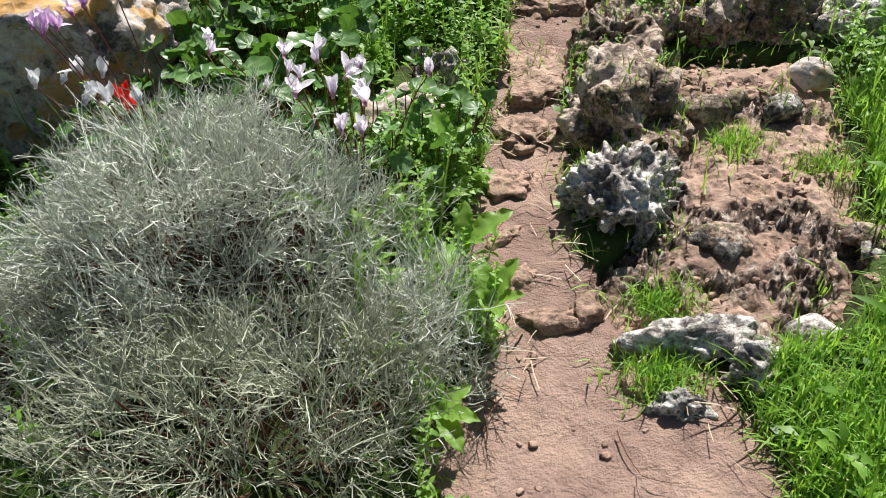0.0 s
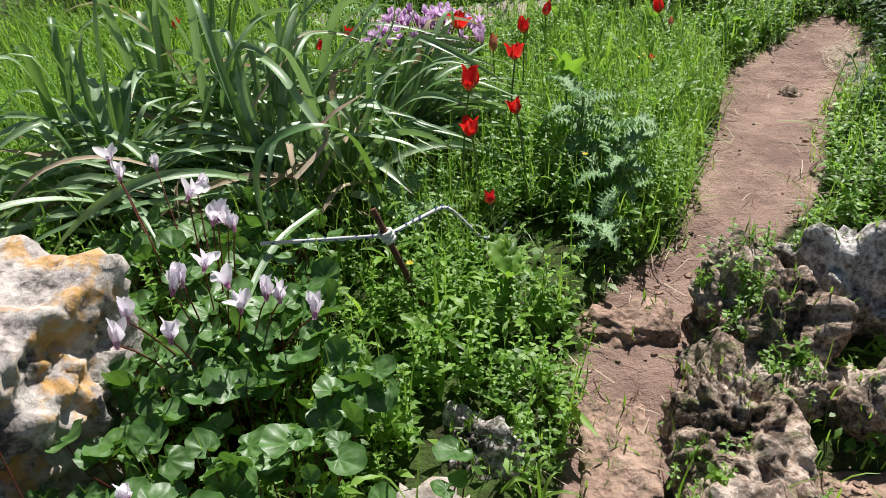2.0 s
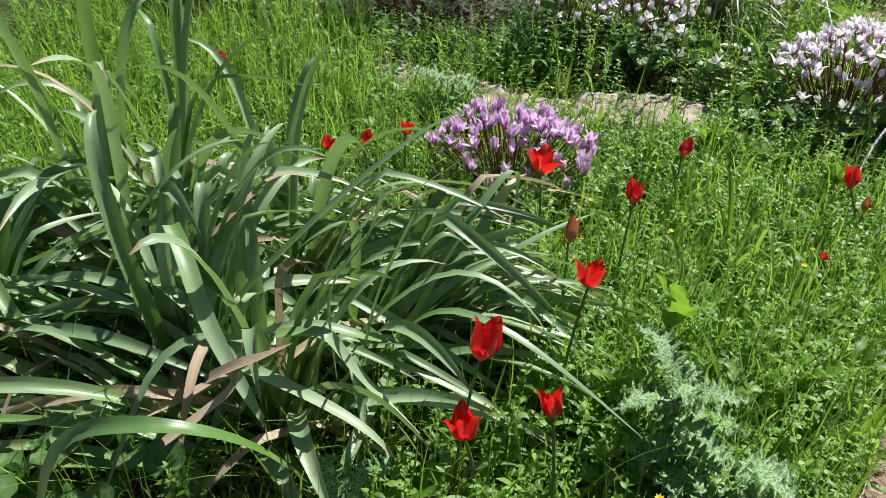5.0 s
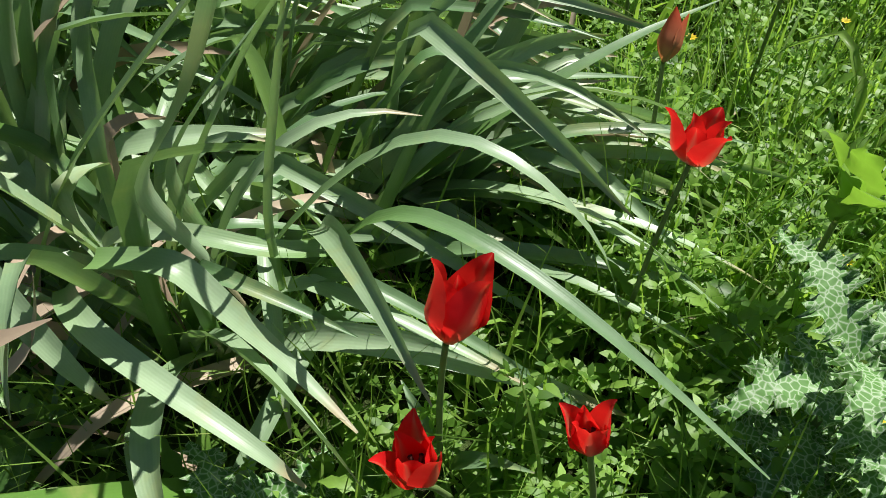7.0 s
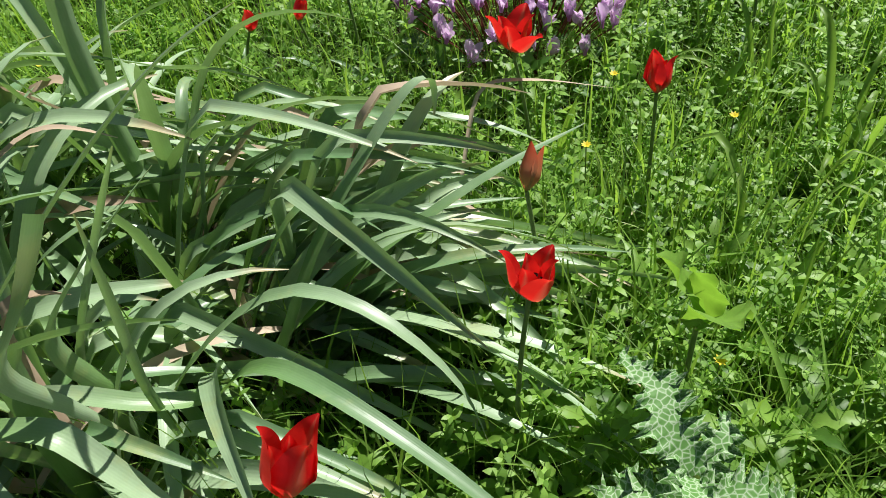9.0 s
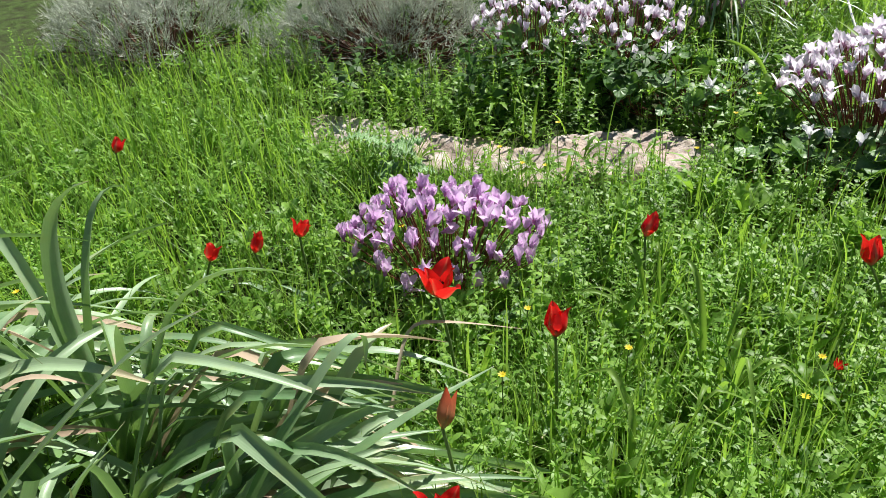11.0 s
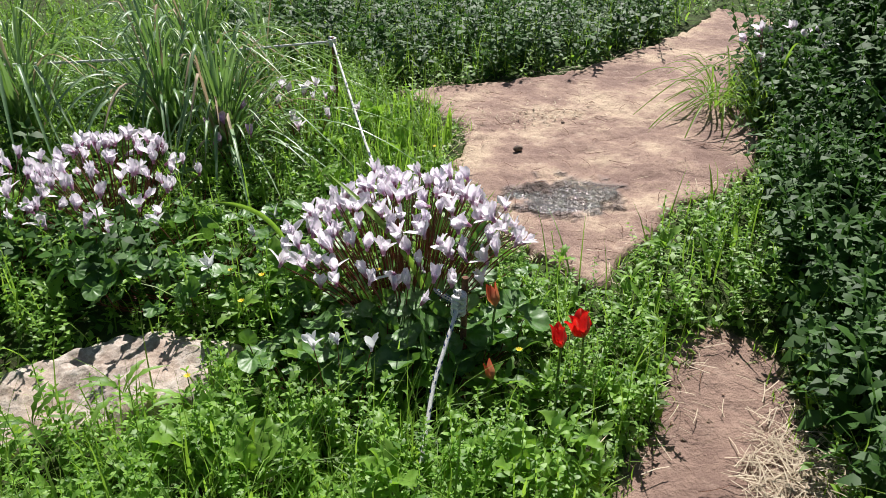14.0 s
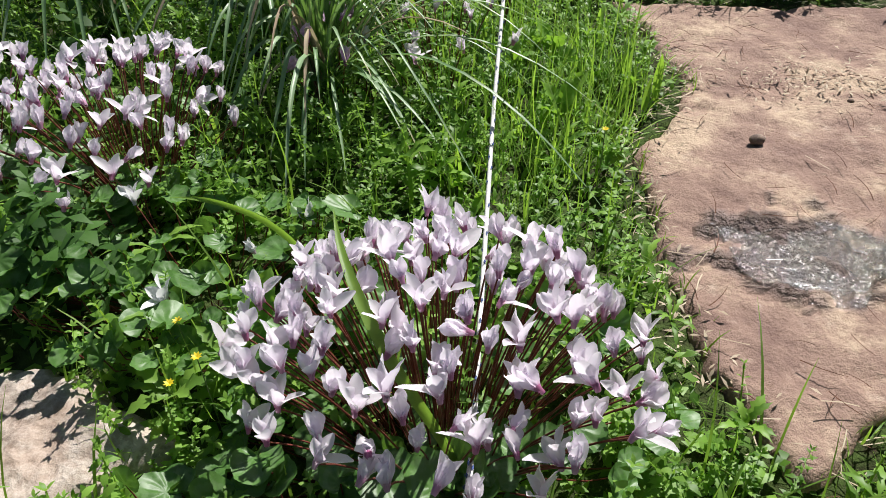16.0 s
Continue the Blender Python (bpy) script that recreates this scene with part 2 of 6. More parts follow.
def slab_mat():
    m, nt, b, out = mat_base("worn_slab")
    p = n_place(nt)
    big = n_noise(nt, 2.6, 8, 0.72, p)
    fine = n_noise(nt, 38, 6, 0.7, p)
    blot = n_noise(nt, 13, 6, 0.75, p)
    col = n_ramp(nt, big, [(0.40, (0.22, 0.14, 0.115)), (0.51, (0.33, 0.225, 0.175)), (0.61, (0.50, 0.38, 0.275))])
    pits = n_ramp(nt, fine, [(0.34, (1, 1, 1)), (0.44, (0, 0, 0))])
    col = n_mix(nt, n_math(nt, 'MULTIPLY', pits, 0.55), col, (0.20, 0.12, 0.09))
    col = n_mix(nt, n_math(nt, 'MULTIPLY', n_ramp(nt, blot, [(0.55, (0, 0, 0)), (0.66, (1, 1, 1))]), 0.5), col, (0.17, 0.105, 0.085))
    col = n_mix(nt, n_math(nt, 'MULTIPLY', n_ramp(nt, blot, [(0.32, (1, 1, 1)), (0.42, (0, 0, 0))]), 0.45), col, (0.54, 0.43, 0.34))
    wet = n_attr(nt, "wet")
    col = n_mix(nt, n_math(nt, 'MULTIPLY', wet, 0.85), col, (0.10, 0.078, 0.07))
    nt.links.new(col, b.inputs["Base Color"])
    r = nt.nodes.new("ShaderNodeMapRange")
    r.inputs["To Min"].default_value, r.inputs["To Max"].default_value = 0.9, 0.16
    nt.links.new(wet, r.inputs[0])
    nt.links.new(r.outputs[0], b.inputs["Roughness"])
    b.inputs["Specular IOR Level"].default_value = 0.35
    n_bump(nt, b, n_math(nt, 'ADD', n_math(nt, 'ADD', fine, big), n_math(nt, 'ADD', blot, n_math(nt, 'MULTIPLY', n_math(nt, 'MULTIPLY', n_noise(nt, 40, 3, 0.6, p), 4.5), wet))), 0.9, 0.011)
    return m


def ground_mat():
    m, nt, b, out = mat_base("ground")
    p = n_place(nt)
    big = n_noise(nt, 1.7, 6, 0.65, p)
    mid = n_noise(nt, 16, 5, 0.65, p)
    fine = n_noise(nt, 110, 4, 0.7, p)
    path = n_ramp(nt, n_math(nt, 'ADD', n_math(nt, 'MULTIPLY', big, 0.6), n_math(nt, 'MULTIPLY', mid, 0.4)),
                  [(0.42, (0.20, 0.13, 0.105)), (0.51, (0.29, 0.195, 0.155)), (0.60, (0.40, 0.28, 0.215))])
    specks = n_ramp(nt, fine, [(0.30, (1, 1, 1)), (0.38, (0, 0, 0))])
    path = n_mix(nt, n_math(nt, 'MULTIPLY', specks, 0.65), path, (0.17, 0.11, 0.08))
    damp = n_noise(nt, 8, 6, 0.75, p)
    path = n_mix(nt, n_math(nt, 'MULTIPLY', n_ramp(nt, damp, [(0.53, (0, 0, 0)), (0.64, (1, 1, 1))]), 0.55), path, (0.155, 0.10, 0.088))
    path = n_mix(nt, n_math(nt, 'MULTIPLY', n_ramp(nt, damp, [(0.33, (1, 1, 1)), (0.43, (0, 0, 0))]), 0.4), path, (0.46, 0.34, 0.27))
    soil = n_ramp(nt, mid, [(0.35, (0.03, 0.03, 0.012)), (0.5, (0.045, 0.07, 0.016)), (0.7, (0.07, 0.12, 0.025))])
    edge = n_ramp(nt, n_math(nt, 'ADD', n_attr(nt, "trodden"), n_math(nt, 'MULTIPLY', n_math(nt, 'SUBTRACT', mid, 0.5), 0.7)), [(0.40, (0, 0, 0)), (0.56, (1, 1, 1))])
    nt.links.new(n_mix(nt, edge, soil, path), b.inputs["Base Color"])
    b.inputs["Roughness"].default_value = 0.92
    b.inputs["Specular IOR Level"].default_value = 0.2
    n_bump(nt, b, n_math(nt, 'ADD', n_math(nt, 'MULTIPLY', fine, 0.5), n_math(nt, 'ADD', mid, n_math(nt, 'MULTIPLY', damp, 1.2))), 0.9, 0.013)
    return m


def plain_mat(name, a, bcol, scale, rough=0.7, metal=0.0, bump=0.3):
    m, nt, b, out = mat_base(name)
    f = n_noise(nt, scale, 5, 0.65, n_place(nt))
    nt.links.new(n_ramp(nt, f, [(0.35, a), (0.65, bcol)]), b.inputs["Base Color"])
    b.inputs["Roughness"].default_value, b.inputs["Metallic"].default_value = rough, metal
    n_bump(nt, b, f, bump, 0.002)
    return m


M_SLAB, M_GROUND = slab_mat(), ground_mat()
M_RUST = plain_mat("rusty_iron", (0.07, 0.035, 0.025), (0.20, 0.09, 0.05), 90, 0.8, 0.4)
M_ROPE = plain_mat("white_rope", (0.55, 0.54, 0.52), (0.80, 0.79, 0.77), 260, 0.85)
M_FLECK = plain_mat("dark_fleck", (0.03, 0.05, 0.12), (0.06, 0.10, 0.30), 200, 0.8)
M_STONE = plain_mat("dark_pebble", (0.10, 0.07, 0.06), (0.30, 0.22, 0.17), 60, 0.9)

m_w, nt_w, b_w, _ = mat_base("water")
b_w.inputs["Base Color"].default_value = (0.55, 0.5, 0.45, 1)
b_w.inputs["Roughness"].default_value, b_w.inputs["IOR"].default_value, b_w.inputs["Transmission Weight"].default_value = 0.10, 1.33, 0.95
n_bump(nt_w, b_w, n_noise(nt_w, 55, 3, 0.6, n_place(nt_w)), 0.6, 0.012)
M_WATER = m_w

# ---- mesh helpers ----
rng = np.random.default_rng(7)


def mesh_of(name, verts, faces, mat, along=None, smooth=True, attr="along"):
    """A mesh from arrays: faces is an (m, 4) or (m, 3) index array."""
    verts, faces = np.asarray(verts, np.float32), np.asarray(faces, np.int32)
    me = bpy.data.meshes.new(name)
    me.vertices.add(len(verts))
    me.vertices.foreach_set("co", verts.ravel())
    k = faces.shape[1]
    me.loops.add(faces.size)
    me.loops.foreach_set("vertex_index", faces.ravel())
    me.polygons.add(len(faces))
    me.polygons.foreach_set("loop_start", np.arange(0, faces.size, k, dtype=np.int32))
    me.polygons.foreach_set("use_smooth", np.full(len(faces), smooth))
    if along is not None:
        me.attributes.new(attr, 'FLOAT', 'POINT').data.foreach_set("value", np.asarray(along, np.float32))
    me.update(calc_edges=True)
    me.materials.append(mat)
    return me


class Heap:
    """Gathers many small pieces into one mesh."""

    def __init__(self):
        self.v, self.f, self.a, self.n = [], [], [], 0

    def put(self, shape, mats):
        """shape: (verts, quads, along); mats: (k, 4, 4) poses."""
        v, f, a = shape
        mats = np.asarray(mats, np.float32).reshape(-1, 4, 4)
        k = len(mats)
        if not k:
            return self
        w = np.einsum('kij,nj->kni', mats[:, :3, :3], v) + mats[:, None, :3, 3]
        self.v.append(w.reshape(-1, 3))
        self.f.append((f[None] + (self.n + np.arange(k) * len(v))[:, None, None]).reshape(-1, 4))
        self.a.append(np.tile(a, k))
        self.n += k * len(v)
        return self

    def shape(self):
        return np.concatenate(self.v), np.concatenate(self.f), np.concatenate(self.a)

    def mesh(self, name, mat, smooth=True):
        v, f, a = self.shape()
        return mesh_of(name, v, f, mat, a, smooth)


def poses(xyz, yaw, tilt, scale, lean=None):
    """Poses (k, 4, 4): turned by yaw, tilted over by tilt about the local x axis, scaled."""
    xyz = np.asarray(xyz, float).reshape(-1, 3)
    k = len(xyz)
    yaw, tilt, scale = (np.broadcast_to(np.asarray(q, float), (k,)) for q in (yaw, tilt, scale))
    cy, sy, ct, st = np.cos(yaw), np.sin(yaw), np.cos(tilt), np.sin(tilt)
    m = np.zeros((k, 4, 4))
    m[:, 0, 0], m[:, 0, 1], m[:, 0, 2] = cy, -sy * ct, sy * st
    m[:, 1, 0], m[:, 1, 1], m[:, 1, 2] = sy, cy * ct, -cy * st
    m[:, 2, 1], m[:, 2, 2] = st, ct
    m[:, :3, :3] *= scale[:, None, None]
    m[:, :3, 3], m[:, 3, 3] = xyz, 1
    return m


def spread(path, widths, side, fold=0.0, cols=2, wave=0.0, twist=0.0):
    """A leaf along a line of points: widths at each, side the direction across it; fold lifts the edges."""
    path, side = np.asarray(path, float), np.asarray(side, float)
    n = len(path)
    tang = np.gradient(path, axis=0)
    tang /= np.linalg.norm(tang, axis=1)[:, None] + 1e-9
    s = np.broadcast_to(side, (n, 3)) - (np.broadcast_to(side, (n, 3)) * tang).sum(1)[:, None] * tang
    s /= np.linalg.norm(s, axis=1)[:, None] + 1e-9
    up = np.cross(s, tang)
    if np.any(twist):
        a = np.linspace(0, 1, n) * twist
        s, up = s * np.cos(a)[:, None] + up * np.sin(a)[:, None], up * np.cos(a)[:, None] - s * np.sin(a)[:, None]
    u = np.linspace(-1, 1, cols)
    w = np.asarray(widths, float)[:, None, None]
    ruf = wave * np.sin(np.arange(n) * 2.4)[:, None, None] * np.abs(u)[None, :, None]
    v = path[:, None] + s[:, None] * u[None, :, None] * w * 0.5 + up[:, None] * ((np.abs(u) ** 1.5)[None, :, None] * fold * w + ruf * w)
    i = np.arange(n - 1)[:, None] * cols + np.arange(cols - 1)[None]
    q = np.stack([i, i + 1, i + cols + 1, i + cols], -1).reshape(-1, 4)
    return v.reshape(-1, 3), q, np.repeat(np.linspace(0, 1, n), cols)


def blade(length, width, bend, n=4, lean=0.0, fold=0.0, cols=2):
    """A grass blade from the origin upwards, bending over towards +y."""
    t = np.linspace(0, 1, n + 1)
    ang = lean + bend * t
    step = length / n
    y = np.concatenate([[0], np.cumsum(np.sin(ang[:-1]) * step)])
    z = np.concatenate([[0], np.cumsum(np.cos(ang[:-1]) * step)])
    w = width * np.clip(1.15 - t ** 2.2 * 1.1, 0.04, 1)
    return spread(np.stack([0 * t, y, z], 1), w, (1, 0, 0), fold, cols)


def leaflet(length, width, droop=0.5, n=3, cols=3, fold=0.12, start=0.0, peak=0.45):
    """A small leaf along +y, folded at its rib, drooping at the tip."""
    t = np.linspace(0, 1, n + 1)
    y = length * t
    z = length * (0.25 * t - droop * t ** 2)
    w = width * np.clip(np.where(t < peak, np.sin(np.minimum(t / peak, 1) * math.pi / 2) ** 0.7, np.cos(np.clip((t - peak) / (1 - peak), 0, 0.999) * math.pi / 2) ** 0.8), 0.06, 1)
    return spread(np.stack([0 * t, y, z], 1), w, (1, 0, 0), fold, cols)


def heart(r, n=32, cup=0.5, seed=0):
    """A round heart-shaped leaf in the xy plane, stalk at the notch, tip at +y, its rim toothed, wavy and cupped, the blade puckered between its veins."""
    a = np.linspace(0, 2 * math.pi, n, endpoint=False)
    rad = r * (0.84 + 0.15 * np.cos(a) + 0.03 * np.sin(7 * a + seed) + 0.022 * (np.arange(n) % 2))
    rad = np.where(np.abs(a - math.pi) < 0.25, rad * 0.42, rad)
    rim = np.stack([np.sin(a) * rad, np.cos(a) * rad * 1.04 + r * 0.25, cup * r * (0.34 + 0.26 * np.cos(2 * a + seed) + 0.16 * np.sin(5 * a + seed * 2))], 1)
    pucker = 0.045 * r * np.cos(8 * a + seed)
    rings = [rim]
    for k, z in ((0.80, 0.55), (0.55, 0.22), (0.28, 0.06)):
        w = rim * np.array([k, k, z])
        w[:, 2] += pucker * (1 if k > 0.3 else 0.4)
        rings.append(w)
    v = np.concatenate([*rings, [[0, r * 0.08, -0.02 * r]]])
    i = np.arange(n)
    j = (i + 1) % n
    q = [np.stack([m * n + i, m * n + j, (m + 1) * n + j, (m + 1) * n + i], 1) for m in range(3)]
    k = np.arange(0, n, 2)
    c = np.stack([3 * n + k, 3 * n + (k + 1) % n, 3 * n + (k + 2) % n, np.full(len(k), 4 * n)], 1)
    return v, np.concatenate([*q, c]), np.concatenate([np.ones(n), np.full(n, 0.8), np.full(n, 0.5), np.full(n, 0.25), [0]])


def tube(path, r0, r1, sides=5):
    """A tapered round rod along points."""
    path = np.asarray(path, float)
    n = len(path)
    tang = np.gradient(path, axis=0)
    tang /= np.linalg.norm(tang, axis=1)[:, None] + 1e-9
    ref = np.array([1.0, 0, 0]) if abs(tang[0][0]) < 0.8 else np.array([0, 1.0, 0])
    s = np.cross(tang, ref)
    s /= np.linalg.norm(s, axis=1)[:, None]
    u = np.cross(tang, s)
    a = np.linspace(0, 2 * math.pi, sides, endpoint=False)
    r = np.linspace(r0, r1, n)[:, None, None]
    v = path[:, None] + r * (s[:, None] * np.cos(a)[None, :, None] + u[:, None] * np.sin(a)[None, :, None])
    i = np.arange(n - 1)[:, None] * sides + np.arange(sides)[None]
    j = np.arange(n - 1)[:, None] * sides + (np.arange(sides)[None] + 1) % sides
    q = np.stack([i, j, j + sides, i + sides], -1).reshape(-1, 4)
    return v.reshape(-1, 3), q, np.repeat(np.linspace(0, 1, n), sides)


def bezier(p0, p1, p2, n):
    t = np.linspace(0, 1, n)[:, None]
    return (1 - t) ** 2 * np.asarray(p0) + 2 * t * (1 - t) * np.asarray(p1) + t ** 2 * np.asarray(p2)


def joined(*shapes):
    h = Heap()
    for s in shapes:
        h.put(s, np.eye(4))
    return h.shape()


def moved(shape, m):
    return Heap().put(shape, m).shape()


def part(name, shape, mat, parent, label="", cols=0):
    ob = new(name, shape if isinstance(shape, bpy.types.Mesh) else mesh_of(name, shape[0], shape[1], mat, shape[2]))
    if cols:
        n = len(ob.data.vertices) // cols
        ob.data.attributes.new("across", 'FLOAT', 'POINT').data.foreach_set("value", np.tile(np.linspace(-1, 1, cols), n).astype(np.float32))
    ob.parent = parent
    return tagged(ob, label)


def thing(name, place, label, category, group="", turn=0.0, size=1.0):
    ob = new(name)
    ob.empty_display_size = 0.05
    ob.matrix_basis = Matrix.Translation(place) @ Matrix.Rotation(turn, 4, 'Z') @ Matrix.Scale(size, 4)
    return tagged(ob, label, category, group)


def fbm(x, y, z, octaves=4):
    return noise.fractal(Vector((x, y, z)), 1.0, 2.0, octaves)


# ---- the lie of the land ----
TRAIL = np.array([(0.18, 0.2, 0.36), (0.20, 0.75, 0.30), (0.20, 1.05, 0.14), (0.09, 1.3, 0.13), (0.14, 1.6, 0.11), (0.20, 2.0, 0.10), (0.34, 2.45, 0.16), (0.62, 2.85, 0.12),
                  (0.82, 3.2, 0.19), (1.03, 3.7, 0.20), (1.16, 4.1, 0.22), (1.38, 4.45, 0.30), (1.68, 4.9, 0.20), (1.82, 5.22, 0.15)])
SLAB = np.array([(1.10, 7.55), (1.37, 6.95), (1.20, 6.52), (1.26, 6.1), (1.36, 5.75), (1.45, 5.60), (1.55, 5.53), (1.72, 5.70), (2.06, 6.02), (2.42, 6.15), (2.75, 6.6), (2.85, 7.1),
                 (3.3, 7.7), (4.1, 8.4), (3.7, 8.9), (3.1, 8.3), (2.35, 7.8), (2.0, 7.65)])

BEDROCK = np.array([(0.20, 1.16), (0.36, 1.00), (0.52, 0.92), (0.72, 0.98), (0.88, 1.20), (0.95, 1.38), (1.02, 1.7), (1.05, 1.95), (0.95, 2.04), (0.6, 2.06), (0.5, 1.7), (0.4, 1.35)])
STRIP = np.array([(-1.35, 5.47), (-0.95, 5.44), (-0.72, 5.36), (-0.32, 5.38), (0.0, 5.52), (0.2, 5.52), (0.42, 5.40), (0.32, 5.2), (0.1, 5.13), (-0.13, 5.1), (-0.31, 5.02), (-0.65, 5.04), (-0.9, 5.16), (-1.3, 5.14)])


def trail_gap(x, y):
    """Signed distance from the trodden line's edge: below 0 on it."""
    best = np.full(np.shape(x), 9.0)
    for (ax, ay, aw), (bx, by, bw) in zip(TRAIL[:-1], TRAIL[1:]):
        dx, dy = bx - ax, by - ay
        t = np.clip(((x - ax) * dx + (y - ay) * dy) / (dx * dx + dy * dy), 0, 1)
        best = np.minimum(best, np.hypot(x - ax - t * dx, y - ay - t * dy) - (aw + (bw - aw) * t))
    return best


def poly_gap(poly, x, y):
    """Signed distance from a polygon's edge: below 0 inside."""
    best, inside = np.full(np.shape(x), 99.0), np.zeros(np.shape(x), bool)
    for (ax, ay), (bx, by) in zip(poly, np.roll(poly, -1, 0)):
        dx, dy = bx - ax, by - ay
        t = np.clip(((x - ax) * dx + (y - ay) * dy) / (dx * dx + dy * dy), 0, 1)
        best = np.minimum(best, np.hypot(x - ax - t * dx, y - ay - t * dy))
        cross = (ay > y) != (by > y)
        inside ^= cross & (x < ax + (y - ay) / np.where(abs(dy) < 1e-9, 1e-9, dy) * dx)
    return np.where(inside, -best, best)


def wobble(x, y, s, seed=0.0):
    return (np.sin(x * s + 1.3 + seed) * np.cos(y * s * 1.1 - 0.7 + seed) + 0.5 * np.sin(x * s * 2.3 - y * s * 1.9 + seed * 2) + 0.25 * np.cos(x * s * 4.1 + y * s * 4.7 + seed)) / 1.75


def ground_z(x, y):
    x, y = np.asarray(x, float), np.asarray(y, float)
    z = np.interp(y, [-1, 0.5, 1.6, 2.0, 2.6, 3.4, 4.3, 5.3, 5.7, 9, 12], [0.03, 0.04, 0.04, 0.06, 0.09, 0.07, -0.04, -0.06, -0.02, 0.0, 0.05])
    bank = np.clip(trail_gap(x, y) / 0.12, 0, 1)
    z = z + 0.045 * bank + np.where(x < 0.9, 0.05 * np.clip((y - 4) / 1.0, 0, 1), 0)
    z = z + wobble(x, y, 5.0) * 0.012 + wobble(x, y, 21.0, 2.0) * 0.006
    sg = poly_gap(SLAB, x, y)
    z = np.where(sg < -0.04, np.minimum(z, -0.05), z)
    z = np.where(poly_gap(BEDROCK, x, y) < -0.01, np.minimum(z, 0.0), z)
    z = np.where(poly_gap(STRIP, x, y) < -0.03, np.minimum(z, 0.02), z)
    return z


gx = np.concatenate([-np.geomspace(400, 3.3, 26), np.arange(-3, 4.6, 0.025), np.geomspace(4.9, 400, 26)])
gy = np.concatenate([-np.geomspace(400, 1.0, 28), np.arange(-0.7, 9.6, 0.025), np.geomspace(9.9, 500, 26)])
GX, GY = np.meshgrid(gx, gy)
GZ = ground_z(GX, GY)
tr = trail_gap(GX, GY)
roughen = np.array([fbm(a * 16, b * 16, 0.3, 5) if abs(g) < 0.5 else 0.0 for a, b, g in zip(GX.ravel(), GY.ravel(), tr.ravel())]).reshape(GX.shape)
GZ = GZ + roughen * 0.007
i = np.arange(len(gy) - 1)[:, None] * len(gx) + np.arange(len(gx) - 1)[None]
gq = np.stack([i, i + 1, i + len(gx) + 1, i + len(gx)], -1).reshape(-1, 4)
tagged(new("ground", mesh_of("ground", np.stack([GX, GY, GZ], -1).reshape(-1, 3), gq, M_GROUND, np.clip(0.5 - tr.ravel() / 0.14, 0, 1), attr="trodden")),
       "reddish trodden earth path through dark garden soil", "ground", kind="structure")

# ---- rocks ----


def rock(place, size, seed, mat, label, rough=0.10, pit=0.06, flat=1.0, turn=0.0, level=5, name="rock", tilt=0.0, box=0.0):
    """A weathered stone: a ball squared off, broken by coarse noise and eaten by pits; sunk a little into the soil."""
    bm = bmesh.new()
    bmesh.ops.create_icosphere(bm, subdivisions=level, radius=1.0)
    sx, sy, sz = size
    for v in bm.verts:
        d = v.co.normalized()
        p = d.copy()
        if box:
            k = max(abs(c) for c in p)
            p = p.lerp(p / k * 0.86, box)
        w = Vector((d.x * sx, d.y * sy, d.z * sz)) + Vector((seed * 1.1, seed * 0.53, seed * 0.3))
        size_m = (sx + sy + sz) / 3
        k = 1 + rough * (2.4 * noise.fractal(w * 7, 1.0, 2.0, 3) + 1.0 * abs(noise.fractal(w * 15, 1.0, 2.0, 3)))
        c1 = noise.voronoi(w * 24)[0][0]
        c2 = noise.voronoi(w * 55)[0][0]
        holes = max(0.0, 0.62 - c1) * 1.1 + max(0.0, 0.55 - c2) * 0.45
        where = min(1.0, max(0.15, 0.55 + 1.2 * noise.noise(w * 6)))
        k -= pit * where * holes * 0.16 / size_m + pit * 0.03 / size_m * noise.fractal(w * 42, 1.0, 2.0, 3)
        p = p * k
        if p.z > 0:
            p.z = p.z ** flat
        v.co = (p.x * sx, p.y * sy, p.z * sz)
    me = bpy.data.meshes.new(name)
    for f in bm.faces:
        f.smooth = True
    bm.to_mesh(me)
    bm.free()
    me.materials.append(mat)
    ob = new(name, me)
    ob.matrix_basis = Matrix.Translation(place) @ Matrix.Rotation(turn, 4, 'Z') @ Matrix.Rotation(tilt, 4, 'X')
    return tagged(ob, label, "rock")


KARST = "grey pitted karst limestone rock beside the path"
rock((0.375, 1.44, 0.05), (0.135, 0.14, 0.15), 1, M_KARST, "knobbly grey-white limestone rock, deeply pitted", 0.13, 0.95, 0.8, level=6)
rock((0.42, 1.72, 0.05), (0.13, 0.24, 0.19), 2, M_MOSSROCK, KARST + " ridge with pale top", 0.20, 0.5, 0.8, turn=0.1, level=6)
rock((0.48, 2.12, 0.06), (0.13, 0.26, 0.18), 3, M_MOSSROCK, KARST + " and moss", 0.22, 0.5, 0.8, turn=-0.15, level=6)
rock((0.29, 2.50, 0.02), (0.13, 0.09, 0.11), 4, M_REDROCK, "pale rock ledge at the path's step", 0.2, 0.45, 0.6, box=0.4)
rock((0.60, 2.42, 0.06), (0.16, 0.20, 0.22), 5, M_MOSSROCK, KARST + " with a dark hollow", 0.24, 0.5, 0.8, level=6)
rock((0.86, 2.52, 0.08), (0.20, 0.15, 0.25), 6, M_KARST, "grey limestone rock above the hollow", 0.2, 0.4, 0.75)
rock((1.18, 2.56, 0.08), (0.22, 0.17, 0.24), 7, M_BOULDER, "smooth grey limestone rock in weeds", 0.16, 0.3, 0.75)
rock((0.79, 2.17, 0.05), (0.11, 0.10, 0.17), 8, M_MOSSROCK, "mossy limestone rock walling the terrace", 0.2, 0.5, 0.8)
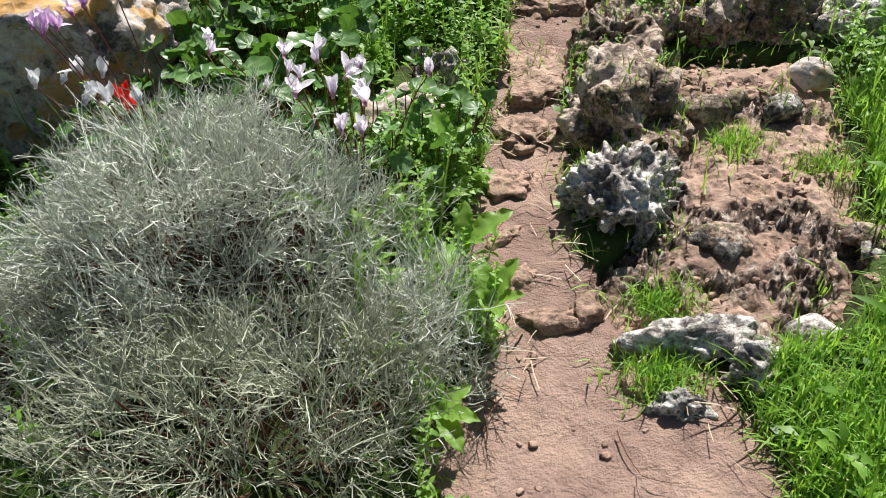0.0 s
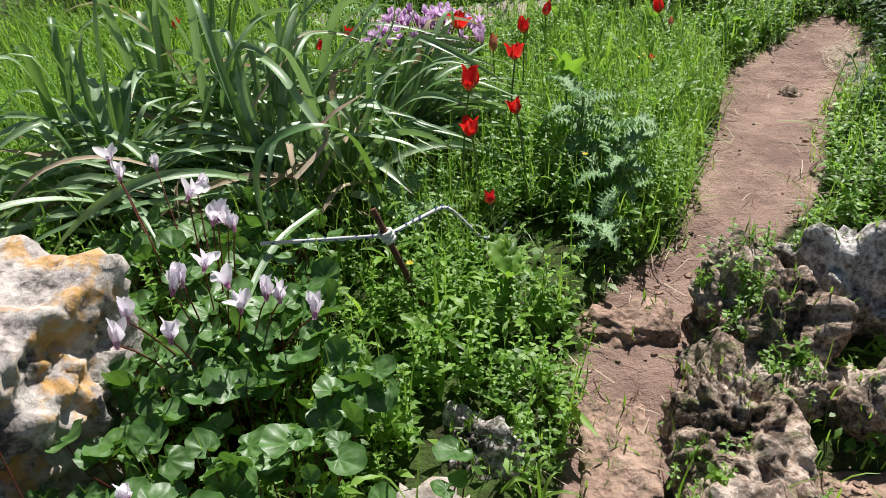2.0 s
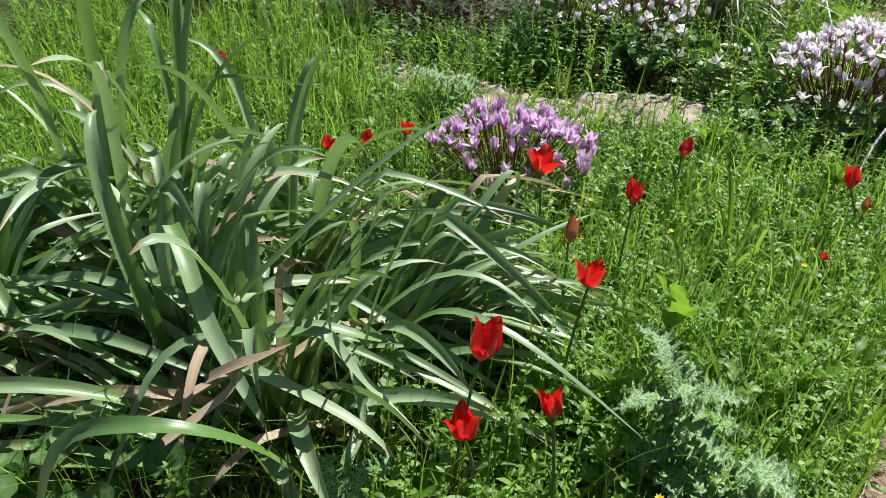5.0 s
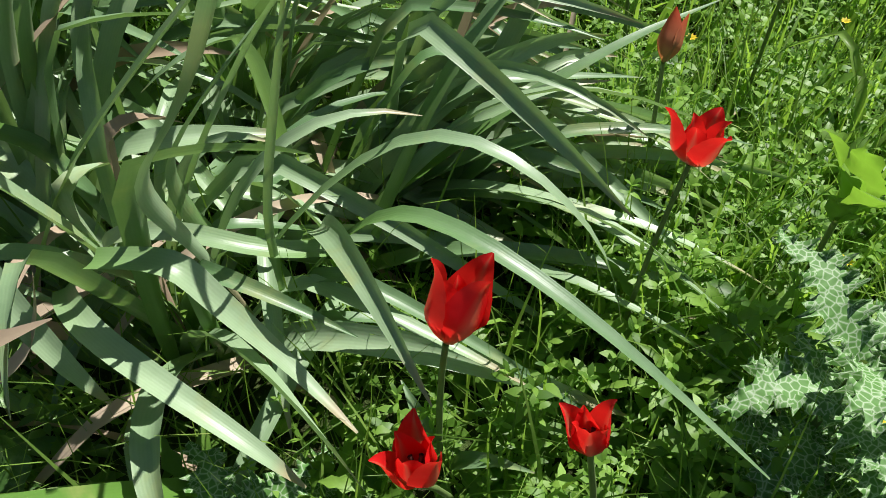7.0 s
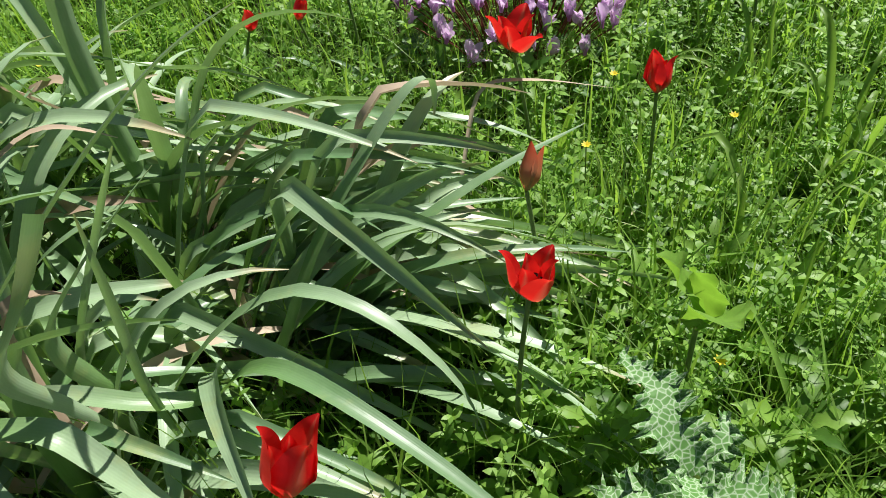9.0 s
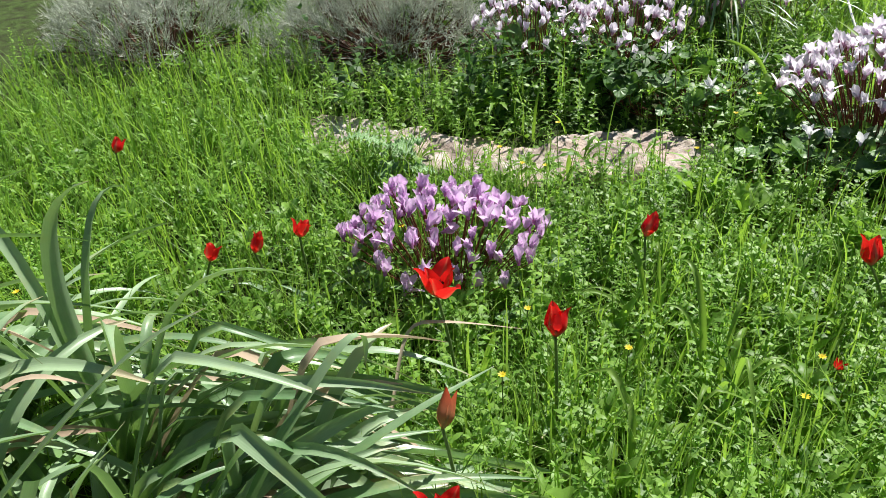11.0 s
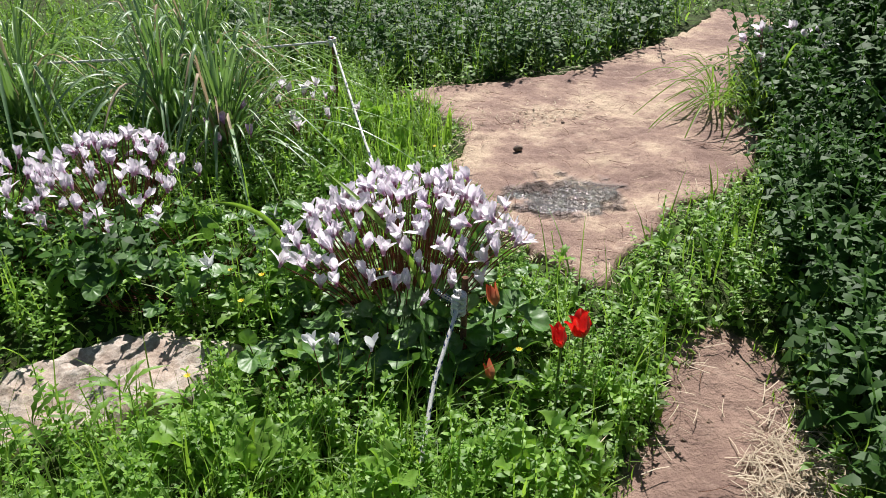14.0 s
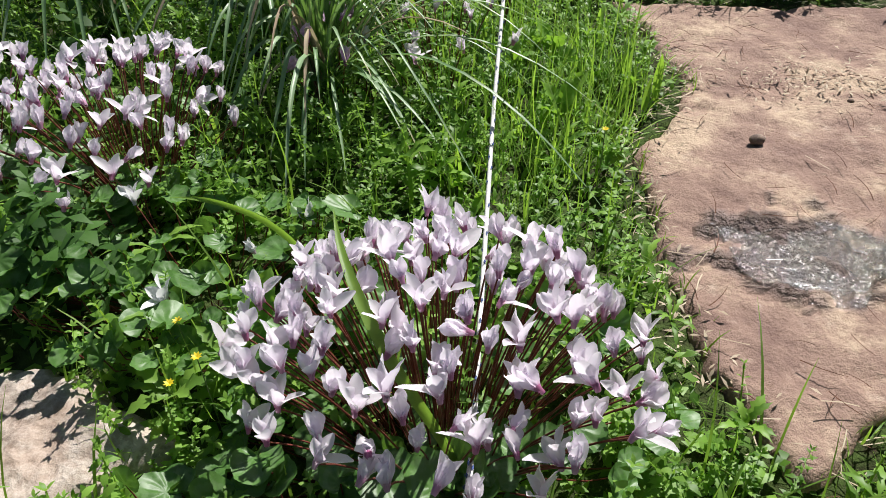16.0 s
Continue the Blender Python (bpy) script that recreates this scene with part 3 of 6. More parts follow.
rock((1.00, 2.22, 0.05), (0.16, 0.12, 0.20), 31, M_MOSSROCK, "mossy limestone rock walling the terrace", 0.2, 0.5, 0.8)
rock((0.64, 2.22, 0.04), (0.10, 0.12, 0.17), 32, M_MOSSROCK, "mossy limestone rock walling the terrace", 0.2, 0.5, 0.8)
rock((1.22, 2.20, 0.05), (0.14, 0.12, 0.16), 33, M_KARST, "grey limestone rock in the weeds", 0.2, 0.4, 0.8)
rock((-0.09, 2.10, 0.04), (0.09, 0.09, 0.12), 9, M_KARST, "small pitted limestone rock in the weeds", 0.2, 0.6, 0.8)
rock((-0.17, 1.88, 0.03), (0.19, 0.12, 0.10), 10, M_STRIP, "small pale weathered limestone rock", 0.2, 0.6, 0.7)
rock((-1.24, 2.04, 0.22), (0.47, 0.30, 0.36), 11, M_BOULDER, "big pale boulder with orange lichen", 0.05, 0.35, 0.8, turn=-0.18, box=0.8, level=6, tilt=0.04)
rock((0.43, 1.0, 0.04), (0.12, 0.045, 0.07), 12, M_KARST, "low dark pitted rock in the path", 0.25, 0.6, 0.8, turn=0.05)
rock((0.54, 0.92, 0.045), (0.06, 0.06, 0.07), 13, M_KARST, "low dark pitted rock in the path", 0.25, 0.6, 0.8)
rock((0.37, 0.855, 0.03), (0.075, 0.04, 0.05), 14, M_KARST, "low pitted rock at the path's edge", 0.25, 0.5, 0.8)
rock((0.22, 2.08, 0.01), (0.10, 0.17, 0.085), 15, M_REDROCK, "worn reddish rock step", 0.10, 0.4, 0.5, box=0.6)
rock((0.20, 1.78, 0.0), (0.13, 0.09, 0.07), 16, M_REDROCK, "worn reddish rock step with pits", 0.2, 0.7, 0.6, box=0.4)
rock((0.12, 1.58, 0.0), (0.10, 0.07, 0.06), 17, M_REDROCK, "worn reddish rock step with pits", 0.2, 0.7, 0.6, box=0.4)
for x, y, a, b, k in ((0.17, 1.09, 0.085, 0.030, 0), (0.10, 1.22, 0.06, 0.045, 1), (0.08, 1.36, 0.07, 0.03, 2), (0.24, 1.11, 0.05, 0.03, 3), (0.30, 0.90, 0.05, 0.03, 4), (0.55, 1.02, 0.06, 0.03, 5)):
    rock((x, y, 0.035), (a, b, 0.030), 90 + k, M_REDROCK, "low pitted reddish rock lump at the path's edge", 0.22, 0.4, 0.7, turn=0.3 * k, level=4)
rock((1.31, 4.25, -0.07), (0.045, 0.08, 0.055), 18, M_MOSSROCK, "small rock in the trodden path", 0.25, 0.5, 0.8, level=4)
rock((0.98, 1.90, 0.10), (0.06, 0.05, 0.05), 19, M_BOULDER, "small loose stone on the bedrock", 0.1, 0.05, 0.9, level=4)

rk = np.random.default_rng(77)
for k in range(16):
    x, y = rk.uniform(0.50, 0.98), (1.24, 1.76, 1.02)[k % 3] + rk.normal(0, 0.035)
    s = rk.uniform(0.022, 0.05)
    rock((x, y, (0.06, 0.11, 0.04)[k % 3]), (s * 1.3, s, s * 0.8), 60 + k, (M_KARST, M_MOSSROCK)[k % 2], "small knobbly limestone lump on the bedrock's ledge", 0.2, 0.3, 0.9, level=3, turn=rk.uniform(0, 3))


def sheet(name, gap, x0, x1, y0, y1, step, top, drop, mat, label, relief, wet=None, edge=0.05):
    """A sheet of bedrock bounded by gap(x, y) < 0, its rim rounded down into the soil."""
    xs, ys = np.arange(x0, x1, step), np.arange(y0, y1, step)
    X, Y = np.meshgrid(xs, ys)
    wav = np.array([fbm(a * 5, b * 5, 4.2, 4) for a, b in zip(X.ravel(), Y.ravel())]).reshape(X.shape)
    g = gap(X, Y) + wav * 0.05
    r = np.array([relief(a, b) for a, b in zip(X.ravel(), Y.ravel())]).reshape(X.shape)
    Z = top(X, Y) + r - drop * np.clip((g + edge) / edge, 0, 1) ** 2
    keep = g < 0.02
    idx = -np.ones(X.size, int)
    i = np.arange(len(ys) - 1)[:, None] * len(xs) + np.arange(len(xs) - 1)[None]
    q = np.stack([i, i + 1, i + len(xs) + 1, i + len(xs)], -1).reshape(-1, 4)
    q = q[keep.ravel()[q].all(1)]
    used = np.unique(q)
    idx[used] = np.arange(len(used))
    V = np.stack([X, Y, Z], -1).reshape(-1, 3)[used]
    w = wet(V[:, 0], V[:, 1], r.ravel()[used]) if wet else np.zeros(len(V))
    return tagged(new(name, mesh_of(name, V, idx[q], mat, w, attr="wet")), label, "bedrock", kind="structure")


def pitted(x, y, depth, scale):
    c = noise.voronoi(Vector((x * scale, y * scale, 1.0)))[0][0]
    c2 = noise.voronoi(Vector((x * scale * 2.3, y * scale * 2.3, 5.0)))[0][0]
    m = 0.35 + 1.7 * fbm(x * 3.2, y * 5.5, 9.0, 3)
    return max(0.06, min(1.3, m)) * depth * (min(c, 0.6) + 0.5 * min(c2, 0.5) - 0.55) + fbm(x * 14, y * 14, 2.0, 4) * depth * 0.30


CRAGS = [((0.24, 1.22), (0.42, 1.30), 0.07), ((0.42, 1.32), (0.62, 1.37), 0.05), ((0.62, 1.37), (0.86, 1.27), 0.045), ((0.36, 1.16), (0.70, 1.13), 0.05), ((0.58, 1.80), (0.98, 1.74), 0.05), ((0.47, 1.45), (0.54, 1.7), 0.05), ((0.66, 1.10), (0.76, 1.20), 0.05)]


def crag(x, y):
    """Bands of bare pitted rock that stand out of the soil on the terrace."""
    best = -1.0
    for (ax, ay), (bx, by), w in CRAGS:
        dx, dy = bx - ax, by - ay
        t = min(1.0, max(0.0, ((x - ax) * dx + (y - ay) * dy) / (dx * dx + dy * dy)))
        best = max(best, 1.35 - math.hypot(x - ax - t * dx, y - ay - t * dy) / w)
    return min(1.0, max(0.0, best * 1.3 + 1.8 * fbm(x * 11, y * 11, 8.0, 4)))


def terrace_relief(a, b):
    c = crag(a, b)
    pit = noise.voronoi(Vector((a * 55, b * 55, 1.0)))[0][0] + 0.5 * noise.voronoi(Vector((a * 120, b * 120, 4.0)))[0][0]
    return 0.016 * fbm(a * 5, b * 7, 3.0, 4) + 0.016 * fbm(a * 22, b * 22, 2.0, 5) - 0.010 * max(0.0, 0.35 - noise.voronoi(Vector((a * 24, b * 30, 6.0)))[0][0]) + c * (0.014 + 0.055 * (0.5 - min(pit, 0.9)) + 0.03 * fbm(a * 18, b * 18, 5.0, 3))


sheet("bedrock_terrace", lambda x, y: poly_gap(BEDROCK, x, y), 0.10, 1.25, 0.80, 2.35, 0.0065,
      lambda x, y: np.interp(y - 0.05 * np.sin(x * 9), [0.85, 1.05, 1.20, 1.34, 1.5, 1.70, 1.84, 2.2], [0.035, 0.05, 0.06, 0.075, 0.078, 0.085, 0.115, 0.12]), 0.055, M_REDROCK,
      "reddish bedrock terrace with bands of dark pitted rock", terrace_relief, lambda x, y, r: np.array([crag(u, v) for u, v in zip(x, y)]), 0.20)
sheet("limestone_outcrop", lambda x, y: poly_gap(STRIP, x, y), -1.5, 0.55, 4.9, 5.65, 0.012,
      lambda x, y: 0.062 + 0.015 * np.sin(x * 7) + 0.10 * (y - 5.2), 0.10, M_STRIP, "flat pale limestone outcrop among the weeds", lambda a, b: pitted(a, b, 0.045, 9) + fbm(a * 3, b * 3, 7.0, 3) * 0.025)


def puddle_wet(x, y, r):
    d = np.hypot((x - 1.62) / 0.22, (y - 6.17) / 0.165) + wobble(x, y, 17.0) * 0.25
    d = d + np.array([0.55 * fbm(a * 14, c * 14, 5.0, 4) if q < 1.9 else 0.0 for a, c, q in zip(x, y, d)])
    return np.clip((1.15 - d) * 3.0, 0, 1)


def slab_relief(a, b):
    hollow = math.exp(-(((a - 1.62) / 0.20) ** 2 + ((b - 6.16) / 0.15) ** 2) * 1.2)
    return fbm(a * 3, b * 3, 1.0, 4) * 0.014 + fbm(a * 17, b * 17, 3.0, 3) * (0.006 + 0.030 * hollow) - 0.012 * hollow - 0.022 * max(0.0, 0.45 - noise.voronoi(Vector((a * 9, b * 14, 2.0)))[0][0])


sheet("stone_slab", lambda x, y: poly_gap(SLAB, x, y), 1.0, 4.3, 5.4, 9.1, 0.018, lambda x, y: 0.055 + 0 * x, 0.20, M_SLAB,
      "broad worn reddish stone slab with a wet hollow", slab_relief, puddle_wet, 0.035)
a = np.linspace(0, 2 * math.pi, 40, endpoint=False)
rr = 0.20 * (1 + 0.15 * np.sin(3 * a) + 0.1 * np.cos(5 * a))
wv = np.concatenate([np.stack([1.62 + rr * np.cos(a), 6.16 + rr * 0.75 * np.sin(a), 0.0515 + 0 * a], 1), [[1.62, 6.16, 0.0515]]])
wk = np.arange(0, 40, 2)
tagged(new("puddle", mesh_of("puddle", wv, np.stack([wk, wk + 1, (wk + 2) % 40, np.full(20, 40)], 1), M_WATER)), "shallow clear rain puddle in the slab's hollow", "puddle")

# ---- where plants may grow ----
ROCKS = [(0.40, 1.36, 0.2), (0.42, 1.72, 0.18), (0.48, 2.12, 0.16), (0.34, 2.48, 0.13), (0.60, 2.42, 0.13), (0.86, 2.52, 0.15), (1.18, 2.56, 0.16), (0.79, 2.17, 0.1), (1.0, 2.22, 0.13), (1.22, 2.2, 0.1), (-0.17, 1.88, 0.13), (-0.09, 2.1, 0.07),
         (-1.24, 2.02, 0.30), (-1.5, 2.08, 0.26), (-0.98, 1.96, 0.22), (0.4, 0.95, 0.1), (1.31, 4.25, 0.05), (0.88, 2.78, 0.14)]


def free(x, y, margin=0.0):
    """How far from bare rock and the trodden line; above 0 plants may stand."""
    g = np.minimum(trail_gap(x, y), poly_gap(SLAB, x, y))
    g = np.minimum(g, np.minimum(poly_gap(BEDROCK, x, y), poly_gap(STRIP, x, y) + 0.09))
    for a, b, r in ROCKS:
        g = np.minimum(g, np.hypot(x - a, y - b) - r)
    return g + wobble(x, y, 11.0) * 0.05 - margin


def sow(n, box, margin=0.0, keep=None, seed=1):
    """n tries at points of the box that are free; keep(x, y) is a chance."""
    r = np.random.default_rng(seed)
    x, y = r.uniform(box[0], box[1], n), r.uniform(box[2], box[3], n)
    ok = (free(x, y, margin) > 0) & ((margin == 0) | (np.hypot(x - 0.11, y - 2.76) > 0.21))
    if keep is not None:
        ok &= r.random(n) < keep(x, y)
    x, y = x[ok], y[ok]
    return np.stack([x, y, ground_z(x, y) - 0.005], 1)


def blob(x, y, cx, cy, rx, ry):
    return np.clip(1.5 - ((x - cx) / rx) ** 2 - ((y - cy) / ry) ** 2, 0, 1)


def meadow(x, y):      # bright open grass
    return np.clip(0.95 * blob(x, y, -2.2, 4.2, 1.2, 1.6) + 0.3 * blob(x, y, -0.9, 4.8, 0.7, 0.5) + 0.9 * blob(x, y, 0.55, 4.0, 0.5, 0.85) + blob(x, y, 0.95, 6.7, 0.28, 0.5) + blob(x, y, 1.5, 1.4, 0.5, 0.6), 0, 1)


def shade_side(x, y):  # dark green leafy patches, their shade put into the leaf colour
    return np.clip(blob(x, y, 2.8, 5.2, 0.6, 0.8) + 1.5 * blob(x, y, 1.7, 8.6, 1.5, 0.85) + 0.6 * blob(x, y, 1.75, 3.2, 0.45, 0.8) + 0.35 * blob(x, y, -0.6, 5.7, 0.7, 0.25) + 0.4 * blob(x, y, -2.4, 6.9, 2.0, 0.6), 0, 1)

# ---- ground cover (uncountable, joined) ----


def stuff(name, heap, mat, label, category):
    return tagged(new(name, heap.mesh(name, mat)), label, category, kind="stuff")


def scatter_blades(h, pts, shapes, lo, hi, tilt, seed):
    r = np.random.default_rng(seed)
    pick = r.integers(0, len(shapes), len(pts))
    for k, s in enumerate(shapes):
        p = pts[pick == k]
        h.put(s, poses(p, r.uniform(0, 2 * math.pi, len(p)), r.normal(0, tilt, len(p)), r.uniform(lo, hi, len(p))))


def sprig(seed, height, pairs, leaf, width, n=4, spread_out=0.5):
    """An upright weed: a stalk with leaf pairs that shrink towards the top."""
    r = np.random.default_rng(seed)
    h = Heap()
    bend = r.normal(0, 0.12, 2) * height
    stem = bezier((0, 0, 0), (bend[0] * 0.3, bend[1] * 0.3, height * 0.5), (bend[0], bend[1], height), 4)
    h.put(spread(stem, [0.0035] * 4, (1, 0.3, 0)), np.eye(4))
    lf = [leaflet(leaf, width, 0.35, n, 2, 0.0), leaflet(leaf, width * 1.2, 0.7, n, 2, 0.0)]
    for k in range(pairs):
        t = 0.12 + 0.86 * (k + 0.5) / pairs
        at = stem[0] * (1 - t) ** 2 + stem[1] * 0 + np.array([bend[0] * t ** 2, bend[1] * t ** 2, height * t])
        turn = k * 1.7 + r.uniform(0, 0.6)
        for j in range(2):
            h.put(lf[r.integers(0, 2)], poses(at, turn + j * math.pi, r.uniform(-0.1, spread_out), (1.15 - 0.6 * t) * r.uniform(0.8, 1.2)))
    for j in range(4):
        h.put(lf[0], poses(stem[-1], j * 1.57 + r.uniform(0, 1), 0.7, 0.45))
    return h.shape()


SPRIG_KINDS = ((1, 0.20, 8, 0.038, 0.016), (2, 0.26, 10, 0.034, 0.014), (3, 0.15, 7, 0.044, 0.021), (4, 0.22, 10, 0.027, 0.013), (5, 0.12, 7, 0.032, 0.018))
SPRIGS = [sprig(*s, 3) for s in SPRIG_KINDS]
FAR_SPRIGS = [sprig(*s, 2) for s in SPRIG_KINDS]
BUSH_SPRIGS = [sprig(11, 0.22, 6, 0.052, 0.027, 2), sprig(12, 0.18, 5, 0.060, 0.032, 2), sprig(13, 0.24, 7, 0.045, 0.022, 2)]
low_corner = lambda x, y: np.where((x > 0.45) & (y < 1.75), 0.22, 1.0)
UPRIGHT = Matrix.Rotation(1.0, 4, 'X')
LANCES = [moved(leaflet(0.16, 0.022, 0.45, 5, 3, 0.22, peak=0.5), UPRIGHT), moved(leaflet(0.11, 0.019, 0.3, 4, 3, 0.25, peak=0.55), UPRIGHT), blade(0.20, 0.010, 0.9, 4, 0.1, 0.15, 3)]
THIN = [blade(0.34, 0.0026, 1.1, 5, 0.1), blade(0.28, 0.0022, 0.6, 4, 0.2), blade(0.24, 0.0030, 1.7, 5, 0.1)]
GRASSES = [blade(0.26, 0.0045, 1.2, 4), blade(0.20, 0.006, 0.7, 3), blade(0.16, 0.005, 1.6, 4, 0.2), blade(0.32, 0.005, 0.9, 5)]
TUFT = [blade(0.07, 0.0035, 1.2, 3, 0.2), blade(0.05, 0.004, 0.8, 3, 0.5)]
AREA = (-3.2, 4.4, -0.3, 9.6)
low = lambda x, y: 1 - 0.55 * np.clip(free(x, y) < 0.10, 0, 1)

SQUILL_AREA = lambda x, y: np.maximum(blob(x, y, -0.85, 3.25, 0.65, 0.55), blob(x, y, -0.72, 2.72, 0.42, 0.26))
SHRUBS = [(-0.60, 1.25, 0.48, 0.46, 0.40), (-1.20, 6.20, 0.72, 0.45, 0.46), (-2.5, 6.0, 0.65, 0.45, 0.50), (-0.42, 0.74, 0.40, 0.36, 0.31), (-0.12, 1.0, 0.17, 0.22, 0.20), (-1.08, 0.95, 0.32, 0.36, 0.30)]


def shrub_gap(x, y):
    g = np.zeros(np.shape(x))
    for cx, cy, rx, ry, _ in SHRUBS:
        g = np.maximum(g, np.clip(1.25 - ((x - cx) / rx) ** 2 - ((y - cy) / ry) ** 2, 0, 1))
    return g


leafy = lambda x, y: np.clip(blob(x, y, 0.80, 5.24, 0.40, 0.17) + blob(x, y, 0.20, 5.75, 0.38, 0.16) + 0.8 * blob(x, y, -0.22, 5.95, 0.30, 0.14), 0, 1)
near = lambda x, y: np.where((x > 0.30) & (x < 1.1) & (y < 1.25), 0.22, 1) * (1 - 0.85 * leafy(x, y)) * np.clip(1.3 - np.hypot(np.maximum(0, np.abs(x - 0.4) - 1.9), np.maximum(0, y - 7.8)) / 1.8, 0.12, 1) * np.clip((y + 1.0) / 1.2, 0.2, 1)
close = lambda x, y: 1 + 1.0 * blob(x, y, 0.15, 3.2, 0.5, 0.75) + 0.6 * blob(x, y, 0.5, 4.4, 0.6, 0.7)
CREEP = [leaflet(0.028, 0.020, 0.3, 2, 2, 0.0), leaflet(0.036, 0.016, 0.5, 2, 2, 0.0)]

h = Heap()
pts = sow(150000, AREA, 0.0, lambda x, y: 0.5 * near(x, y) * (1 - shrub_gap(x, y)), 9)
pts[:, 2] += rng.uniform(0.004, 0.06, len(pts))
scatter_blades(h, pts, CREEP, 0.5, 1.4, 0.5, 10)
stuff("creeping_weed", h, M_WEED, "low creeping green weeds over dark soil", "weeds")
h = Heap()
scatter_blades(h, sow(120000, AREA, 0.02, lambda x, y: (0.16 + 0.2 * meadow(x, y)) * near(x, y) * close(x, y) * (1 - SQUILL_AREA(x, y) * 0.6) * (1 - shrub_gap(x, y)), 11), GRASSES, 0.55, 1.2, 0.38, 12)
scatter_blades(h, sow(9000, (-0.9, 0.9, 2.6, 5.0), 0.02, lambda x, y: 0.5 * near(x, y), 35), THIN, 0.6, 1.2, 0.5, 36)
stuff("wild_grass", h, M_GRASS, "thin wild green grass blades among weeds", "grass")
h = Heap()
scatter_blades(h, sow(130000, AREA, 0.02, lambda x, y: meadow(x, y) * 0.6 * near(x, y) * np.where((y > 6.2) & (x < 0.6), 0.15, 1) * (1 - shrub_gap(x, y)), 13), GRASSES, 0.6, 1.15, 0.38, 14)
stuff("meadow_grass", h, M_BRIGHT, "sunlit bright green meadow grass", "grass")
h = Heap()
scatter_blades(h, sow(40000, AREA, 0.03, lambda x, y: (0.10 + 0.8 * blob(x, y, 0.75, 4.5, 0.5, 0.6) + 0.35 * blob(x, y, 0.3, 4.0, 0.5, 0.6)) * near(x, y) * (1 - shrub_gap(x, y)) * (1 - SQUILL_AREA(x, y)), 15), LANCES, 0.5, 1.3, 0.45, 16)
scatter_blades(h, sow(260, (-0.1, 0.75, 3.1, 4.6), 0.05, lambda x, y: 0.5 + 0 * x, 29), LANCES, 1.0, 1.5, 0.35, 30)
stuff("lance_leaf_weed", h, M_BRIGHT, "lance-leaved bright green weeds beside the path", "weeds")
h = Heap()
pts = sow(62000, AREA, 0.03, lambda x, y: (0.14 + 0.10 * (1 - meadow(x, y))) * near(x, y) * close(x, y) * (1 - shade_side(x, y) * 0.8) * (1 - SQUILL_AREA(x, y) * 0.7) * low_corner(x, y) * (1 - shrub_gap(x, y)), 17)
by = (np.abs(pts[:, 0]) < 1.2) & (pts[:, 1] > 0.5) & (pts[:, 1] < 5.8)
scatter_blades(h, pts[by], SPRIGS, 0.5, 1.1, 0.25, 18)
scatter_blades(h, pts[~by], FAR_SPRIGS, 0.5, 1.1, 0.25, 28)
stuff("leafy_weed", h, M_WEED, "dense small-leaved green annual weeds", "weeds")
h = Heap()
scatter_blades(h, sow(30000, AREA, 0.03, lambda x, y: (0.05 + 0.6 * blob(x, y, 0.5, 4.2, 0.8, 1.0) + 0.3 * blob(x, y, 0.05, 4.2, 0.4, 0.5) + 0.5 * blob(x, y, 0.85, 4.6, 0.4, 0.45) + 0.30 * blob(x, y, -1.6, 4.5, 1.3, 0.9) + 0.30 * blob(x, y, 0.2, 3.0, 0.5, 0.6) + 0.4 * blob(x, y, 0.5, 3.5, 0.3, 0.5) + 0.4 * blob(x, y, -0.1, 5.65, 0.8, 0.4) + 0.3 * blob(x, y, 1.35, 5.2, 0.35, 0.35) + 0.3 * blob(x, y, 0.0, 1.2, 0.2, 0.8) + 0.2 * blob(x, y, 1.4, 1.4, 0.5, 0.8) + 0.4 * blob(x, y, -0.18, 2.1, 0.28, 0.5)) * (1 - 0.85 * leafy(x, y)) * (1 - SQUILL_AREA(x, y) * 0.7) * low_corner(x, y) * (1 - shrub_gap(x, y)), 24), SPRIGS, 0.5, 1.15, 0.25, 25)
r0 = np.random.default_rng(31)
sx, sy = r0.uniform(-0.12, 0.12, 260), r0.uniform(0.55, 1.7, 260)
ok = free(sx, sy) > 0.0
scatter_blades(h, np.stack([sx, sy, ground_z(sx, sy)], 1)[ok], SPRIGS, 0.45, 0.85, 0.3, 32)
stuff("sunny_weed", h, M_BRIGHT, "lime-green leafy weeds in full sun", "weeds")
h = Heap()
verge = lambda x, y: np.where((x > 2.08 + 0.42 * (y - 5.3)) & (x < 4.0) & (y > 4.2), 1, 0)
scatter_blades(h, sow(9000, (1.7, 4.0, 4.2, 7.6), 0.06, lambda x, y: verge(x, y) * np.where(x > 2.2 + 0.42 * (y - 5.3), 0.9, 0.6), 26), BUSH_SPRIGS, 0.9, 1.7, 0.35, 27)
# Sprigs stacked up to 1.5 m, added largely out of view to cast shade.
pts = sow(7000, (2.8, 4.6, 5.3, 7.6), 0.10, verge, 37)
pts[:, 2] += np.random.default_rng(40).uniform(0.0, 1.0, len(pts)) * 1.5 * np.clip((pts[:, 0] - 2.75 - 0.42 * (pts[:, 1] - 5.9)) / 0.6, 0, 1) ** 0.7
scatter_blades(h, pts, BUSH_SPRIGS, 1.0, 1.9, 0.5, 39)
stuff("dark_bush", h, M_SHADELEAF, "tall leafy bush beside path and slab, shade painted into its dark green leaves", "bush")
h = Heap()
# Shaded patches: the shade is painted as darker leaves.
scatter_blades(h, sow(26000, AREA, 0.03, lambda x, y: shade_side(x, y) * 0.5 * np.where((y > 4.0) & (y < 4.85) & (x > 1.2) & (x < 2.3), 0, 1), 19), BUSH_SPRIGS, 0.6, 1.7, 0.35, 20)
